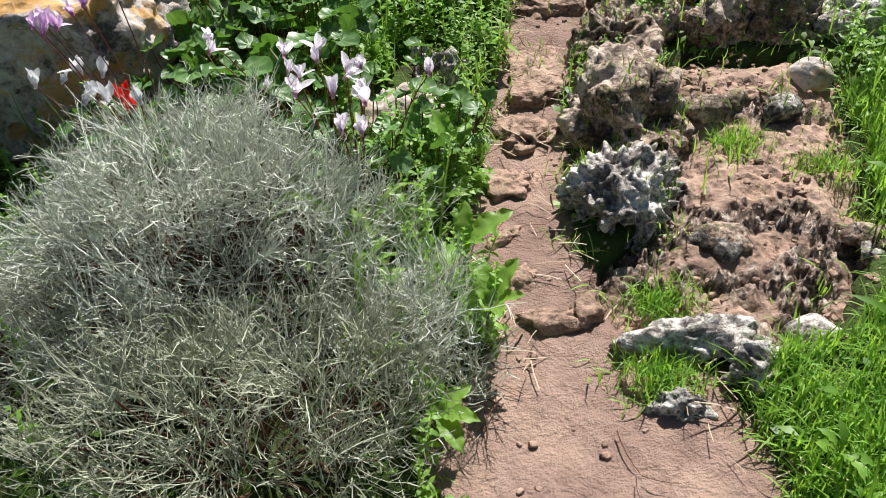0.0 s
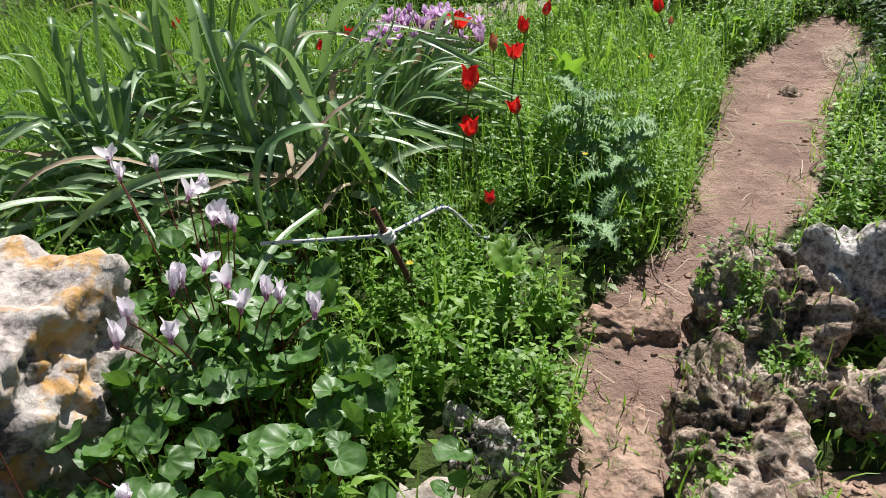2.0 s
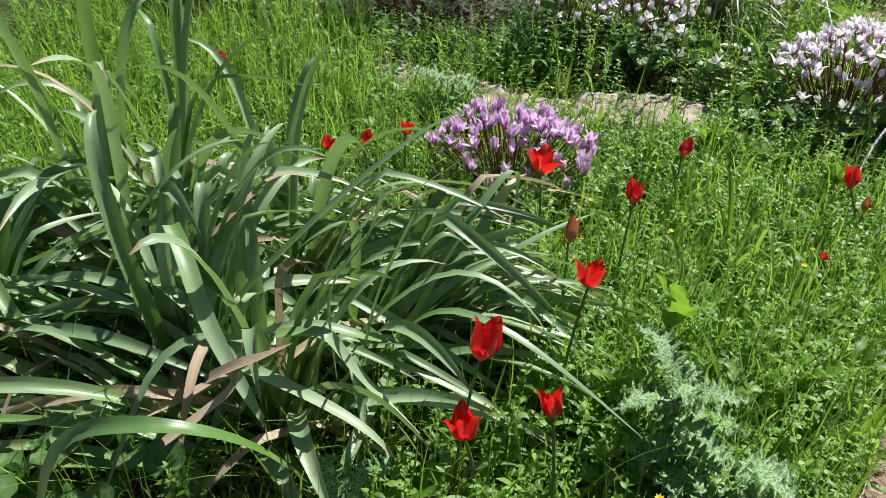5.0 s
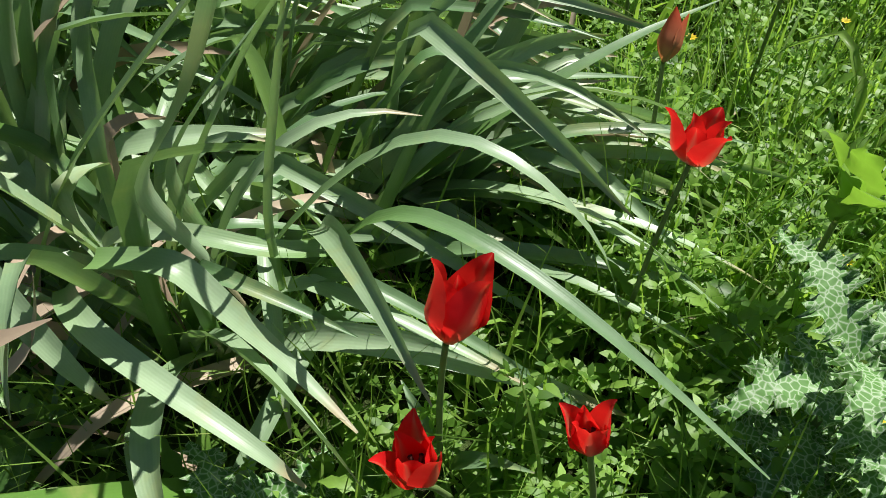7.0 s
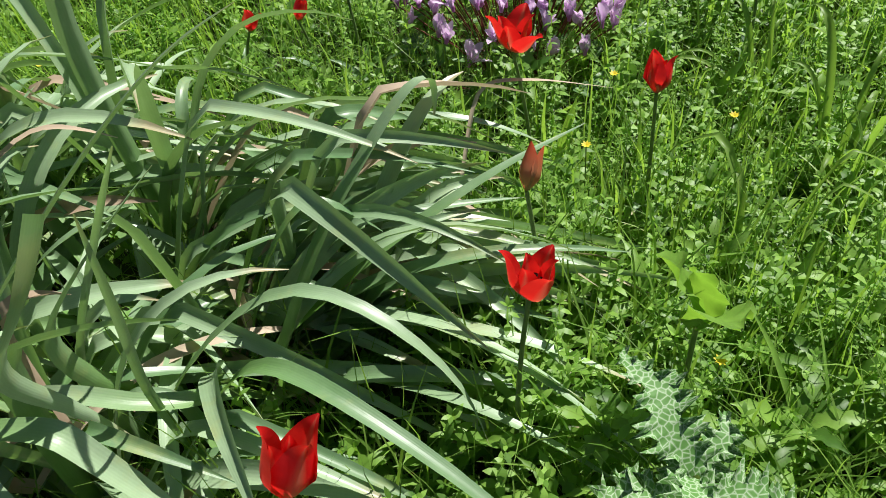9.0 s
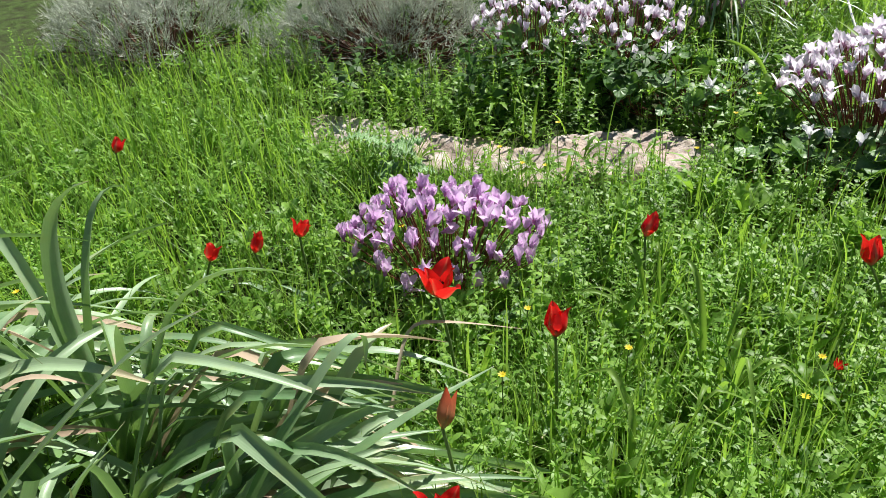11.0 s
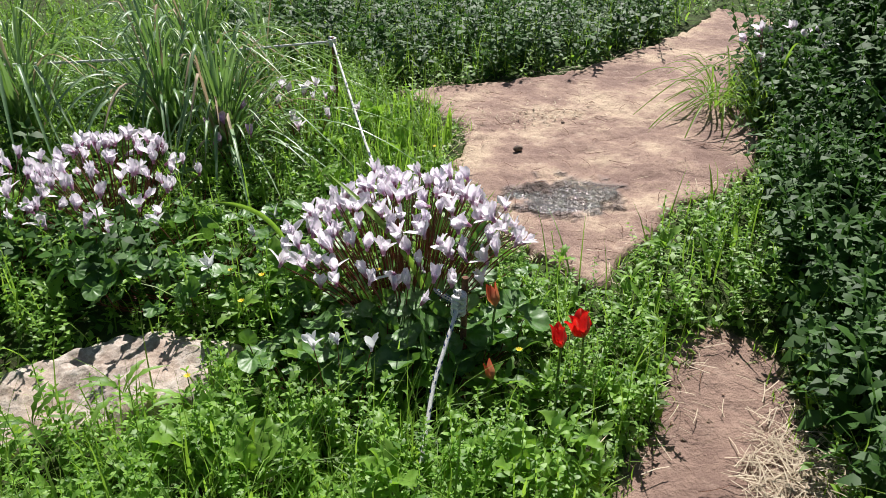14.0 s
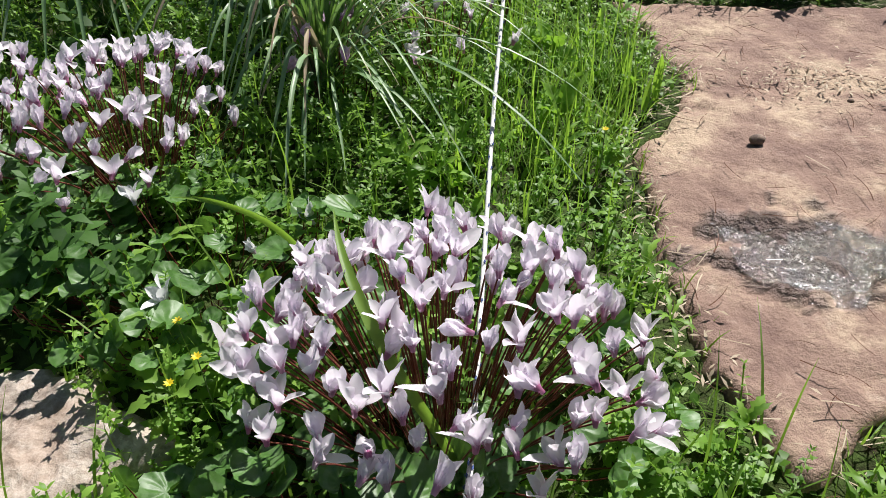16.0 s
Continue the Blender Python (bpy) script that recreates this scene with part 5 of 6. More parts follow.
strap_tuft((-0.24, 1.22), 9, 0.34, 0.022, M_GRASS, "young green strap leaves growing through the shrub", 65)
strap_tuft((0.02, 1.90), 14, 0.18, 0.011, M_GRASS, "small tuft of arching green leaves", 66, (0.4, -0.2))
strap_tuft((0.30, 3.76), 9, 0.42, 0.015, M_GRASS, "upright green grass-like leaves among tulips", 77)
strap_tuft((0.40, 4.05), 13, 0.44, 0.016, M_GRASS, "upright green grass-like leaves among tulips", 67)
def long_blade(line, width):
    """One broad grass blade bent through a few points."""
    foot = np.array(line[0])
    ob = thing("grass_blade", tuple(foot), "long broad green grass blade among the cyclamen", "grass")
    line = np.asarray(line) - foot
    t = np.linspace(0, len(line) - 1, 15)
    fine = np.stack([np.interp(t, np.arange(len(line)), line[:, c]) for c in range(3)], 1)
    for _ in range(3):
        fine[1:-1] = (fine[:-2] + 2 * fine[1:-1] + fine[2:]) / 4
    u = np.linspace(0, 1, 15)
    part("leaf", spread(fine, width * np.clip(0.5 + 1.6 * u - 2.05 * u ** 2.6, 0.05, 1), (1, 0.3, 0), 0.18, 5), M_GRASS, ob)


long_blade([(0.95, 5.38, 0.03), (0.93, 5.36, 0.25), (0.85, 5.36, 0.40), (0.79, 5.42, 0.46), (0.73, 5.50, 0.50), (0.69, 5.60, 0.50)], 0.020)
long_blade([(0.56, 5.84, 0.03), (0.53, 5.81, 0.20), (0.466, 5.79, 0.30), (0.38, 5.76, 0.36), (0.29, 5.75, 0.36)], 0.016)
strap_tuft((0.24, 4.3), 11, 0.42, 0.014, M_GRASS, "upright green grass-like leaves among tulips", 68)

# ---- tulips ----
def tulip_petal(length, width, lean, flick):
    """A cupped petal, broad below its middle and drawn out into a point that flicks outwards."""
    t = np.linspace(0, 1, 16)
    out = width * 0.50 * np.sin(np.clip(t / 0.42, 0, 1) * math.pi / 2) ** 0.8 + lean * length * np.clip(t - 0.25, 0, 1) ** 1.2
    out = out + flick * length * np.clip(t - 0.78, 0, 1) ** 2 * 7
    w = width * np.where(t < 0.42, 0.30 + 0.70 * np.sin(t / 0.42 * math.pi / 2), np.cos(np.clip((t - 0.42) / 0.58, 0, 1) * math.pi / 2) ** 0.78)
    return spread(np.stack([0 * t, out, length * t], 1), np.clip(w, 0.0022, 1), (1, 0, 0), 0.34, 9, 0.012)


SHAPES = ((0.072, 0.043, -0.12, 0.26), (0.064, 0.043, 0.02, 0.30), (0.066, 0.046, 0.24, 0.3))
PETALS = [mesh_of("petal", *tulip_petal(*s)[:2], M_TULIP, tulip_petal(*s)[2]) for s in SHAPES]
BUDS = mesh_of("petal", *tulip_petal(0.066, 0.032, -0.14, 0.02)[:2], M_BUD, tulip_petal(0.066, 0.032, -0.14, 0.02)[2])
for me in (*PETALS, BUDS):
    me.attributes.new("across", 'FLOAT', 'POINT').data.foreach_set("value", np.tile(np.linspace(-1, 1, 9), 16).astype(np.float32))
ANTHER = moved(tube([(0, 0, 0), (0, 0.004, 0.018), (0, 0.007, 0.03)], 0.0016, 0.0028, 5), np.eye(4))
M_ANTHER = plain_mat("dark_anther", (0.03, 0.015, 0.02), (0.10, 0.05, 0.03), 200)


def tulip(top, opened, label, seed, size=1.0, leaves=True, bud=False):
    """top: the middle of the flower's cup."""
    r = np.random.default_rng(seed)
    gz = float(ground_z(top[0], top[1])) - 0.005
    foot = (top[0] + r.normal(0, 0.03), top[1] + r.normal(0, 0.02) + 0.02, gz)
    ob = thing("tulip", foot, label, "flower", "red wild tulips", 0, 1)
    rel = np.array(top) - np.array(foot)
    base = rel - np.array([0, 0, 0.038 * size])
    lean = r.normal(0, 0.14, 2)
    part("stem", tube(bezier((0, 0, 0), (base[0] * 0.2, base[1] * 0.2, base[2] * 0.6), base, 6), 0.0042, 0.0030, 6), M_GREENSTALK, ob)
    head = Matrix.Translation(base) @ Matrix.Rotation(lean[0] - (0.65, 0.42, 0.30)[opened], 4, 'X') @ Matrix.Rotation(lean[1], 4, 'Y') @ Matrix.Scale(size, 4)
    turn0 = r.uniform(0, 6.28)
    for k in range(3 if bud else 6):
        o = part("petal", BUDS if bud else PETALS[opened], None, ob)
        s = 1.0 if k % 2 == 0 else 0.80
        o.matrix_basis = head @ Matrix.Rotation(turn0 + k * (2 * math.pi / (3 if bud else 6)), 4, 'Z') @ Matrix.Rotation(-r.uniform(-0.02, 0.10 + 0.20 * opened) if k % 2 == 0 else 0.02, 4, 'X') @ Matrix.Rotation(r.normal(0, 0.10), 4, 'Y') @ Matrix.Scale(s * r.uniform(0.88, 1.08), 4)
    if opened:
        an = Heap()
        for k in range(6):
            an.put(ANTHER, poses((0, 0, 0), k * 1.047, -0.12, 1.0))
        st = tagged(part("stamen", an.shape(), M_ANTHER, ob, "dark purple stamens"), kind="stuff")
        st.matrix_basis = head
    if leaves:
        for k in range(2):
            a = r.uniform(0, 6.28)
            L = r.uniform(0.14, 0.2)
            tip = (math.cos(a) * L * 0.6, math.sin(a) * L * 0.6, min(rel[2] * 0.8, L * 0.8))
            line = bezier((0, 0, 0.02), (tip[0] * 0.25, tip[1] * 0.25, tip[2] * 0.9), tip, 9)
            u = np.linspace(0, 1, 9)
            part("leaf", spread(line, 0.026 * np.clip(np.sin(u ** 0.7 * math.pi), 0.08, 1), np.cross(tip, (0, 0, 1)), 0.25, 5, 0.10), M_STRAP, ob, cols=5)
    return ob


OPEN, CUP, SHUT = "scarlet wild tulip in full bloom on a green stem", "scarlet wild tulip with a half-open cup", "closed scarlet wild tulip"
for k, (p, o, lb, sz) in enumerate((((-0.102, 3.03, 0.57), 0, "scarlet wild tulip with pointed upright petals", 1.08), ((0.039, 3.333, 0.545), 1, OPEN, 1.0), ((-0.095, 2.945, 0.462), 1, OPEN, 0.95), ((0.036, 3.014, 0.489), 1, OPEN, 0.8),
                                    ((-0.045, 2.759, 0.33), 0, SHUT + " low in the weeds", 0.6), ((0.089, 3.86, 0.455), 0, CUP, 0.95), ((-0.167, 3.909, 0.475), 2, OPEN, 1.15), ((0.205, 4.395, 0.355), 0, SHUT, 0.85),
                                    ((0.713, 4.412, 0.345), 0, SHUT, 1.05), ((1.30, 5.09, 0.258), 1, "scarlet wild tulip in full bloom by the path", 1.2), ((1.225, 5.05, 0.255), 0, CUP, 0.9))):
    tulip(p, o, lb, 100 + k, sz)
for k, p in enumerate(((-0.031, 3.547, 0.50), (1.076, 5.154, 0.335), (0.76, 4.36, 0.29), (1.04, 5.02, 0.2))):
    tulip(p, 0, "reddish-green unopened tulip bud", 130 + k, 1.0 if k < 2 else 0.8, True, True)
for k, (x, y, z) in enumerate([(-0.79, 4.17, 0.30), (-0.91, 4.13, 0.28), (-1.60, 4.61, 0.30), (0.65, 4.17, 0.20), (1.26, 3.21, 0.33), (-0.83, 1.63, 0.36), (-0.81, 1.60, 0.34), (-0.66, 4.20, 0.35)]):
    tulip((x, y, z), k % 2, (CUP, OPEN)[k % 2], 150 + k, 0.8 if k != 3 else 0.45)

# ---- cyclamen ----
def cyc_petals(seed, fly):
    """A nodding flower with five petals swept straight up."""
    r = np.random.default_rng(seed)
    h = Heap()
    for k in range(5):
        a = k * 1.2566 + r.uniform(-0.2, 0.2)
        t = np.linspace(0, 1, 8)
        L, w = 0.050 * r.uniform(0.8, 1.12), 0.0275 * r.uniform(0.8, 1.15)
        droop = 1.0 if r.random() > 0.2 else 2.6
        spread_r = 0.004 + fly * droop * L * t ** 1.6 * r.uniform(0.7, 1.5)
        line = np.stack([np.sin(a) * spread_r, np.cos(a) * spread_r, L * t ** 0.95 * (1.25 - 0.25 * droop)], 1)
        wid = w * np.clip(np.minimum(0.38 + 1.5 * t, 1.0) * (1 - np.clip((t - 0.5) / 0.5, 0, 1) ** 3.0), 0.16, 1)
        v, q, al = spread(line, wid, (math.cos(a), -math.sin(a), 0), 0.20, 5, 0.05, r.normal(0, 0.9))
        h.put((v, q, al), np.eye(4))
    s, q, al = tube([(0, 0, 0.008), (0, 0, 0.0), (0, 0, -0.008)], 0.007, 0.0045, 6)
    h.put((s, q, al * 0), np.eye(4))
    return h.shape()


CYC = {}
for nm, m in (("white", M_CYC_WHITE), ("pink", M_CYC_PINK), ("snow", M_CYC_SNOW)):
    CYC[nm] = [mesh_of("flower", *cyc_petals(200 + k, f)[:2], m, cyc_petals(200 + k, f)[2]) for k, f in enumerate((0.10, 0.18, 0.25, 0.33, 0.14, 0.42))]


HEARTS = [mesh_of("leaf", *heart(q, seed=k)[:2], M_CYCLEAF, heart(q, seed=k)[2]) for k, q in enumerate((0.036, 0.030, 0.042))]


def cyclamen(place, rx, ry, count, height, kind, label, seed, leaves=40, leafsize=0.045, spots=None, lraise=0.0, size=1.0):
    """spots: places of flower heads (x, y, z) in the world; the others fill an oval dome."""
    r = np.random.default_rng(seed)
    z0 = float(ground_z(place[0], place[1]))
    ob = thing("cyclamen_plant", (place[0], place[1], z0), label, "flower", "wild cyclamen")
    heads = [tuple(np.array(s) - np.array([place[0], place[1], z0])) for s in (spots or [])]
    for k in range(count):
        a, q = k * 2.39996, math.sqrt((k + 0.5) / count)
        heads.append((math.cos(a) * q * rx + r.normal(0, 0.015), math.sin(a) * q * ry + r.normal(0, 0.015), height * (1 - 0.40 * q ** 2.5) + r.normal(0, 0.02)))
    for hx, hy, hz in heads:
        f = part("flower", CYC[kind][r.integers(0, 6)], None, ob)
        f.matrix_basis = Matrix.Translation((hx, hy, hz)) @ Matrix.Rotation(-0.5, 4, 'X') @ Matrix.Rotation(r.uniform(0, 6.28), 4, 'Z') @ Matrix.Rotation(r.normal(0, 0.42), 4, 'X') @ Matrix.Scale(size * r.uniform(0.72, 0.98), 4)
        foot = np.array((hx * 0.38 + r.normal(0, 0.01), hy * 0.38 + r.normal(0, 0.01), 0.0))
        topp = np.array((hx, hy, hz))
        inv = f.matrix_basis.inverted()
        line = bezier(foot, (hx * 0.7, hy * 0.7, hz * 0.7), topp, 6)
        s = part("stem", tube([tuple(inv @ Vector(p)) for p in line], 0.0024, 0.0018, 5), M_STALK, f)
    ls = Heap()
    for k in range(leaves):
        a, q = r.uniform(0, 6.28), math.sqrt(r.random())
        x, y = math.cos(a) * q * (rx + 0.09), math.sin(a) * q * (ry + 0.08)
        if free(place[0] + x, place[1] + y) < -0.06:
            continue
        z = 0.05 + lraise + r.uniform(0, 0.09)
        lf = part("leaf", HEARTS[k % 3], None, ob)
        lf.matrix_basis = Matrix.Translation((x, y, z)) @ Matrix.Rotation(r.uniform(0, 6.28), 4, 'Z') @ Matrix.Rotation(r.normal(0.1, 0.7), 4, 'X') @ Matrix.Scale(r.uniform(0.6, 1.15) * leafsize / 0.045, 4)
        ls.put(tube(bezier((x * 0.6, y * 0.6, 0), (x, y, z * 0.3), (x, y, z), 4), 0.0018, 0.0015, 4), np.eye(4))
    if leaves:
        tagged(part("leaf_stalk", ls.shape(), M_STALK, ob), kind="stuff")
    return ob


cyclamen((0.88, 5.48), 0.34, 0.28, 150, 0.42, "white", "dense clump of pale lilac-white cyclamen on reddish stems", 300, 150, 0.05)
cyclamen((-0.34, 4.43), 0.29, 0.21, 108, 0.31, "pink", "dense clump of pink-violet cyclamen", 301, 60, 0.04)
cyclamen((-0.47, 6.05), 0.27, 0.28, 66, 0.33, "white", "loose clump of white cyclamen by the grey shrub", 302, 70)
cyclamen((-0.04, 6.10), 0.26, 0.32, 80, 0.33, "white", "loose clump of white cyclamen with dark leaves", 303, 80)
cyclamen((0.62, 6.75), 0.22, 0.22, 16, 0.28, "white", "few pale cyclamen among narrow leaves", 304, 20)
cyclamen((0.33, 6.6), 0.12, 0.2, 8, 0.26, "pink", "few pinkish cyclamen among narrow leaves", 305, 10)
cyclamen((2.98, 6.95), 0.24, 0.24, 16, 0.42, "white", "pale lilac cyclamen beside the slab", 306, 40)
cyclamen((0.80, 5.22), 0.30, 0.08, 0, 0.2, "pink", "carpet of broad dark round cyclamen leaves", 314, 90, 0.062, None, 0.05)
cyclamen((-0.22, 5.92), 0.26, 0.10, 0, 0.2, "pink", "carpet of broad dark round cyclamen leaves", 315, 60, 0.06, None, 0.05)
cyclamen((0.66, 5.02), 0.13, 0.03, 0, 0.2, "snow", "three small white cyclamen in the weeds", 307, 6, 0.05, [(0.609, 5.028, 0.33), (0.665, 5.03, 0.335), (0.741, 4.993, 0.334)], size=0.72)
cyclamen((0.30, 5.75), 0.35, 0.2, 4, 0.2, "snow", "few small white cyclamen among round leaves", 308, 110, 0.052, None, 0.03)
cyclamen((-0.70, 2.32), 0.24, 0.25, 0, 0.3, "white", "sparse pale cyclamen over round dark leaves by the boulder", 309, 110, 0.05, [(-1.08, 2.76, 0.47), (-1.01, 2.66, 0.47), (-0.93, 2.71, 0.47), (-0.78, 2.59, 0.47), (-0.68, 2.44, 0.47), (-0.65, 2.42, 0.47), (-0.69, 2.43, 0.47), (-0.63, 2.40, 0.47), (-0.69, 2.16, 0.47), (-0.65, 2.24, 0.47), (-0.58, 2.18, 0.47), (-0.53, 2.10, 0.47), (-0.49, 2.14, 0.47), (-0.46, 2.13, 0.47), (-0.38, 2.08, 0.47), (-0.64, 2.01, 0.47), (-0.74, 2.00, 0.47), (-0.75, 2.07, 0.47), (-0.68, 2.19, 0.47), (-0.79, 2.55, 0.47)], 0.08, 1.08)
cyclamen((-0.78, 2.66), 0.26, 0.12, 0, 0.3, "white", "carpet of dark round cyclamen leaves under the squill", 316, 90, 0.055, None, 0.05)
cyclamen((-0.30, 1.66), 0.30, 0.22, 0, 0.3, "white", "sparse pale pink cyclamen above the grey shrub", 310, 70, 0.045, [(-0.59, 1.67, 0.45), (-0.58, 1.61, 0.45), (-0.40, 1.57, 0.45), (-0.32, 1.53, 0.45), (-0.35, 1.46, 0.45), (-0.22, 1.49, 0.45), (-0.25, 1.45, 0.45), (-0.35, 1.39, 0.45), (-0.27, 1.38, 0.45), (-0.20, 1.34, 0.45), (-0.38, 1.49, 0.45), (-0.24, 1.24, 0.45), (-0.20, 1.23, 0.45), (-0.07, 1.44, 0.45), (-0.42, 1.43, 0.45), (-0.21, 1.38, 0.45), (-0.32, 1.57, 0.45), (-0.25, 1.48, 0.45)], 0.05, 0.86)
cyclamen((-0.72, 1.62), 0.20, 0.14, 0, 0.3, "pink", "violet-pink cyclamen in front of the boulder", 311, 60, 0.05, [(-0.79, 1.71, 0.58), (-0.83, 1.62, 0.58), (-0.84, 1.58, 0.58), (-0.91, 1.53, 0.58), (-0.88, 1.53, 0.58), (-0.85, 1.51, 0.58), (-0.87, 1.49, 0.58)], 0.08, 0.9)
cyclamen((-0.80, 1.60), 0.2, 0.12, 0, 0.3, "snow", "white cyclamen at the edge of the grey shrub", 312, 20, 0.045, [(-0.93, 1.58, 0.42), (-0.90, 1.62, 0.42), (-0.84, 1.60, 0.42), (-0.83, 1.50, 0.42), (-0.79, 1.48, 0.42), (-0.71, 1.46, 0.42), (-0.99, 1.57, 0.42), (-0.84, 1.48, 0.42)], 0.05, 0.9)
cyclamen((-0.56, 2.0), 0.21, 0.22, 0, 0.3, "pink", "carpet of round cyclamen leaves", 313, 130, 0.055, None, 0.10)

# ---- thistles, docks and other broad leaves ----
m_th, nt_t, b_t, out_t = mat_base("marbled_thistle_leaf")
vor = nt_t.nodes.new("ShaderNodeTexVoronoi")
vor.feature = 'DISTANCE_TO_EDGE'
vor.inputs["Scale"].default_value = 125
nt_t.links.new(n_place(nt_t), vor.inputs["Vector"])
tcol = n_ramp(nt_t, vor.outputs["Distance"], [(0.0, (0.44, 0.54, 0.38)), (0.06, (0.25, 0.40, 0.18)), (0.16, (0.11, 0.25, 0.06))])
nt_t.links.new(tcol, b_t.inputs["Base Color"])
b_t.inputs["Roughness"].default_value = 0.6
b_t.inputs["Specular IOR Level"].default_value = 0.25
tt = nt_t.nodes.new("ShaderNodeBsdfTranslucent")
nt_t.links.new(tcol, tt.inputs[0])
tm = nt_t.nodes.new("ShaderNodeMixShader")
tm.inputs[0].default_value = 0.25
nt_t.links.new(b_t.outputs[0], tm.inputs[1])
nt_t.links.new(tt.outputs[0], tm.inputs[2])
nt_t.links.new(tm.outputs[0], out_t.inputs[0])


def lobed(length, width, lobes, droop):
    """A long leaf cut into broad wavy lobes, each with spiny points."""
    n = lobes * 6 + 1
    t = np.linspace(0, 1, n)
    line = np.stack([0 * t, length * t, length * (0.55 * t - droop * t ** 2)], 1)
    body = np.sin(np.clip(t, 0, 1) ** 0.75 * math.pi * 0.93 + 0.12)
    saw = np.array([0.45, 0.78, 1.02, 0.86, 1.22, 0.70])
    v, q, a = spread(line, width * np.clip(body, 0.05, 1.2), (1, 0, 0), 0.06, 7)
    v = v.reshape(n, 7, 3)
    r = np.random.default_rng(n)
    for side, off in ((0, 0), (6, 3)):
        f = saw[(np.arange(n) + off) % 6] * r.uniform(0.85, 1.15, n)
        for c, k in ((side, 1.0), (1 if side == 0 else 5, 0.55)):
            v[:, c] = line + (v[:, c] - line) * (1 + (f - 1) * k)[:, None]
            v[:, c, 1] += length * 0.035 * (f - 0.7) * k
            v[:, c, 2] += width * 0.20 * k * np.sin(np.arange(n) * 2.094 + off)
    v[:, :, 0] += 0.010 * np.sin(np.arange(n) * 0.35)[:, None]
    return v.reshape(-1, 3), q, a


LOBED = [mesh_of("leaf", *lobed(0.24, 0.11, 6, 0.65)[:2], m_th, None), mesh_of("leaf", *lobed(0.18, 0.10, 5, 0.45)[:2], m_th, None)]


def thistle(place, raise_z, n, size, seed):
    r = np.random.default_rng(seed)
    ob = thing("thistle", (place[0], place[1], float(ground_z(*place))), "milk thistle with white-marbled spiny leaves", "plant", "milk thistles")
    for k in range(n):
        f = part("leaf", LOBED[k % 2], None, ob)
        f.matrix_basis = Matrix.Translation((0, 0, raise_z * (k + 1) / n)) @ Matrix.Rotation(k * 2.4, 4, 'Z') @ Matrix.Rotation(r.uniform(-0.15, 0.45), 4, 'X') @ Matrix.Scale(size * r.uniform(0.75, 1.1), 4)
    part("stem", tube([(0, 0, 0), (0, 0, raise_z)], 0.007, 0.005, 6), M_GREENSTALK, ob)
    return ob


thistle((0.25, 3.22), 0.30, 18, 0.64, 400)
thistle((0.36, 3.12), 0.24, 13, 0.62, 407)
thistle((0.34, 2.99), 0.22, 11, 0.62, 401)
thistle((0.26, 2.78), 0.12, 6, 0.6, 402)
thistle((-0.28, 2.86), 0.16, 6, 0.7, 403)
thistle((-0.72, 4.95), 0.18, 8, 0.8, 404)
thistle((-0.06, 1.62), 0.10, 7, 0.6, 405)
thistle((1.35, 1.05), 0.12, 7, 0.9, 406)
def dock_leaf(length, width, droop, seed):
    """A broad leaf with a sunken midrib, side ribs and a crisped rim."""
    v, q, a = leaflet(length, width, droop, 17, 9, 0.16, peak=0.5)
    v = v.reshape(18, 9, 3)
    u = np.abs(np.linspace(-1, 1, 9))[None, :]
    row = np.arange(18)[:, None]
    v[:, :, 2] += width * (0.05 * np.sin(row * 1.6 + u * 3) * u + 0.09 * np.sin(row * 0.95 + seed + np.linspace(-2, 2, 9)[None, :]) * u ** 2)
    v[:, :, 0] *= 1 + 0.10 * np.sin(row * 2.2 + seed) * u
    return v.reshape(-1, 3), q, a


DOCK = [mesh_of("leaf", *dock_leaf(0.17, 0.075, 0.25, 1)[:2], M_WEED, None), mesh_of("leaf", *dock_leaf(0.12, 0.05, 0.35, 2)[:2], M_WEED, None)]


def dock(place, n, size, tilt, seed, lift=0.05):
    r = np.random.default_rng(seed)
    ob = thing("broad_leaf_weed", (place[0], place[1], float(ground_z(*place))), "broad fresh-green dock leaves in the weeds", "plant", "broad-leaved weeds")
    for k in range(n):
        f = part("leaf", DOCK[k % 2], None, ob)
        f.matrix_basis = Matrix.Translation((0, 0, lift)) @ Matrix.Rotation(r.uniform(0, 6.28), 4, 'Z') @ Matrix.Rotation(tilt + r.normal(0, 0.2), 4, 'X') @ Matrix.Scale(size * r.uniform(0.7, 1.1), 4)
    part("stalk", tube([(0, 0, 0), (0, 0, lift)], 0.004, 0.004, 5), M_GREENSTALK, ob)
    return ob


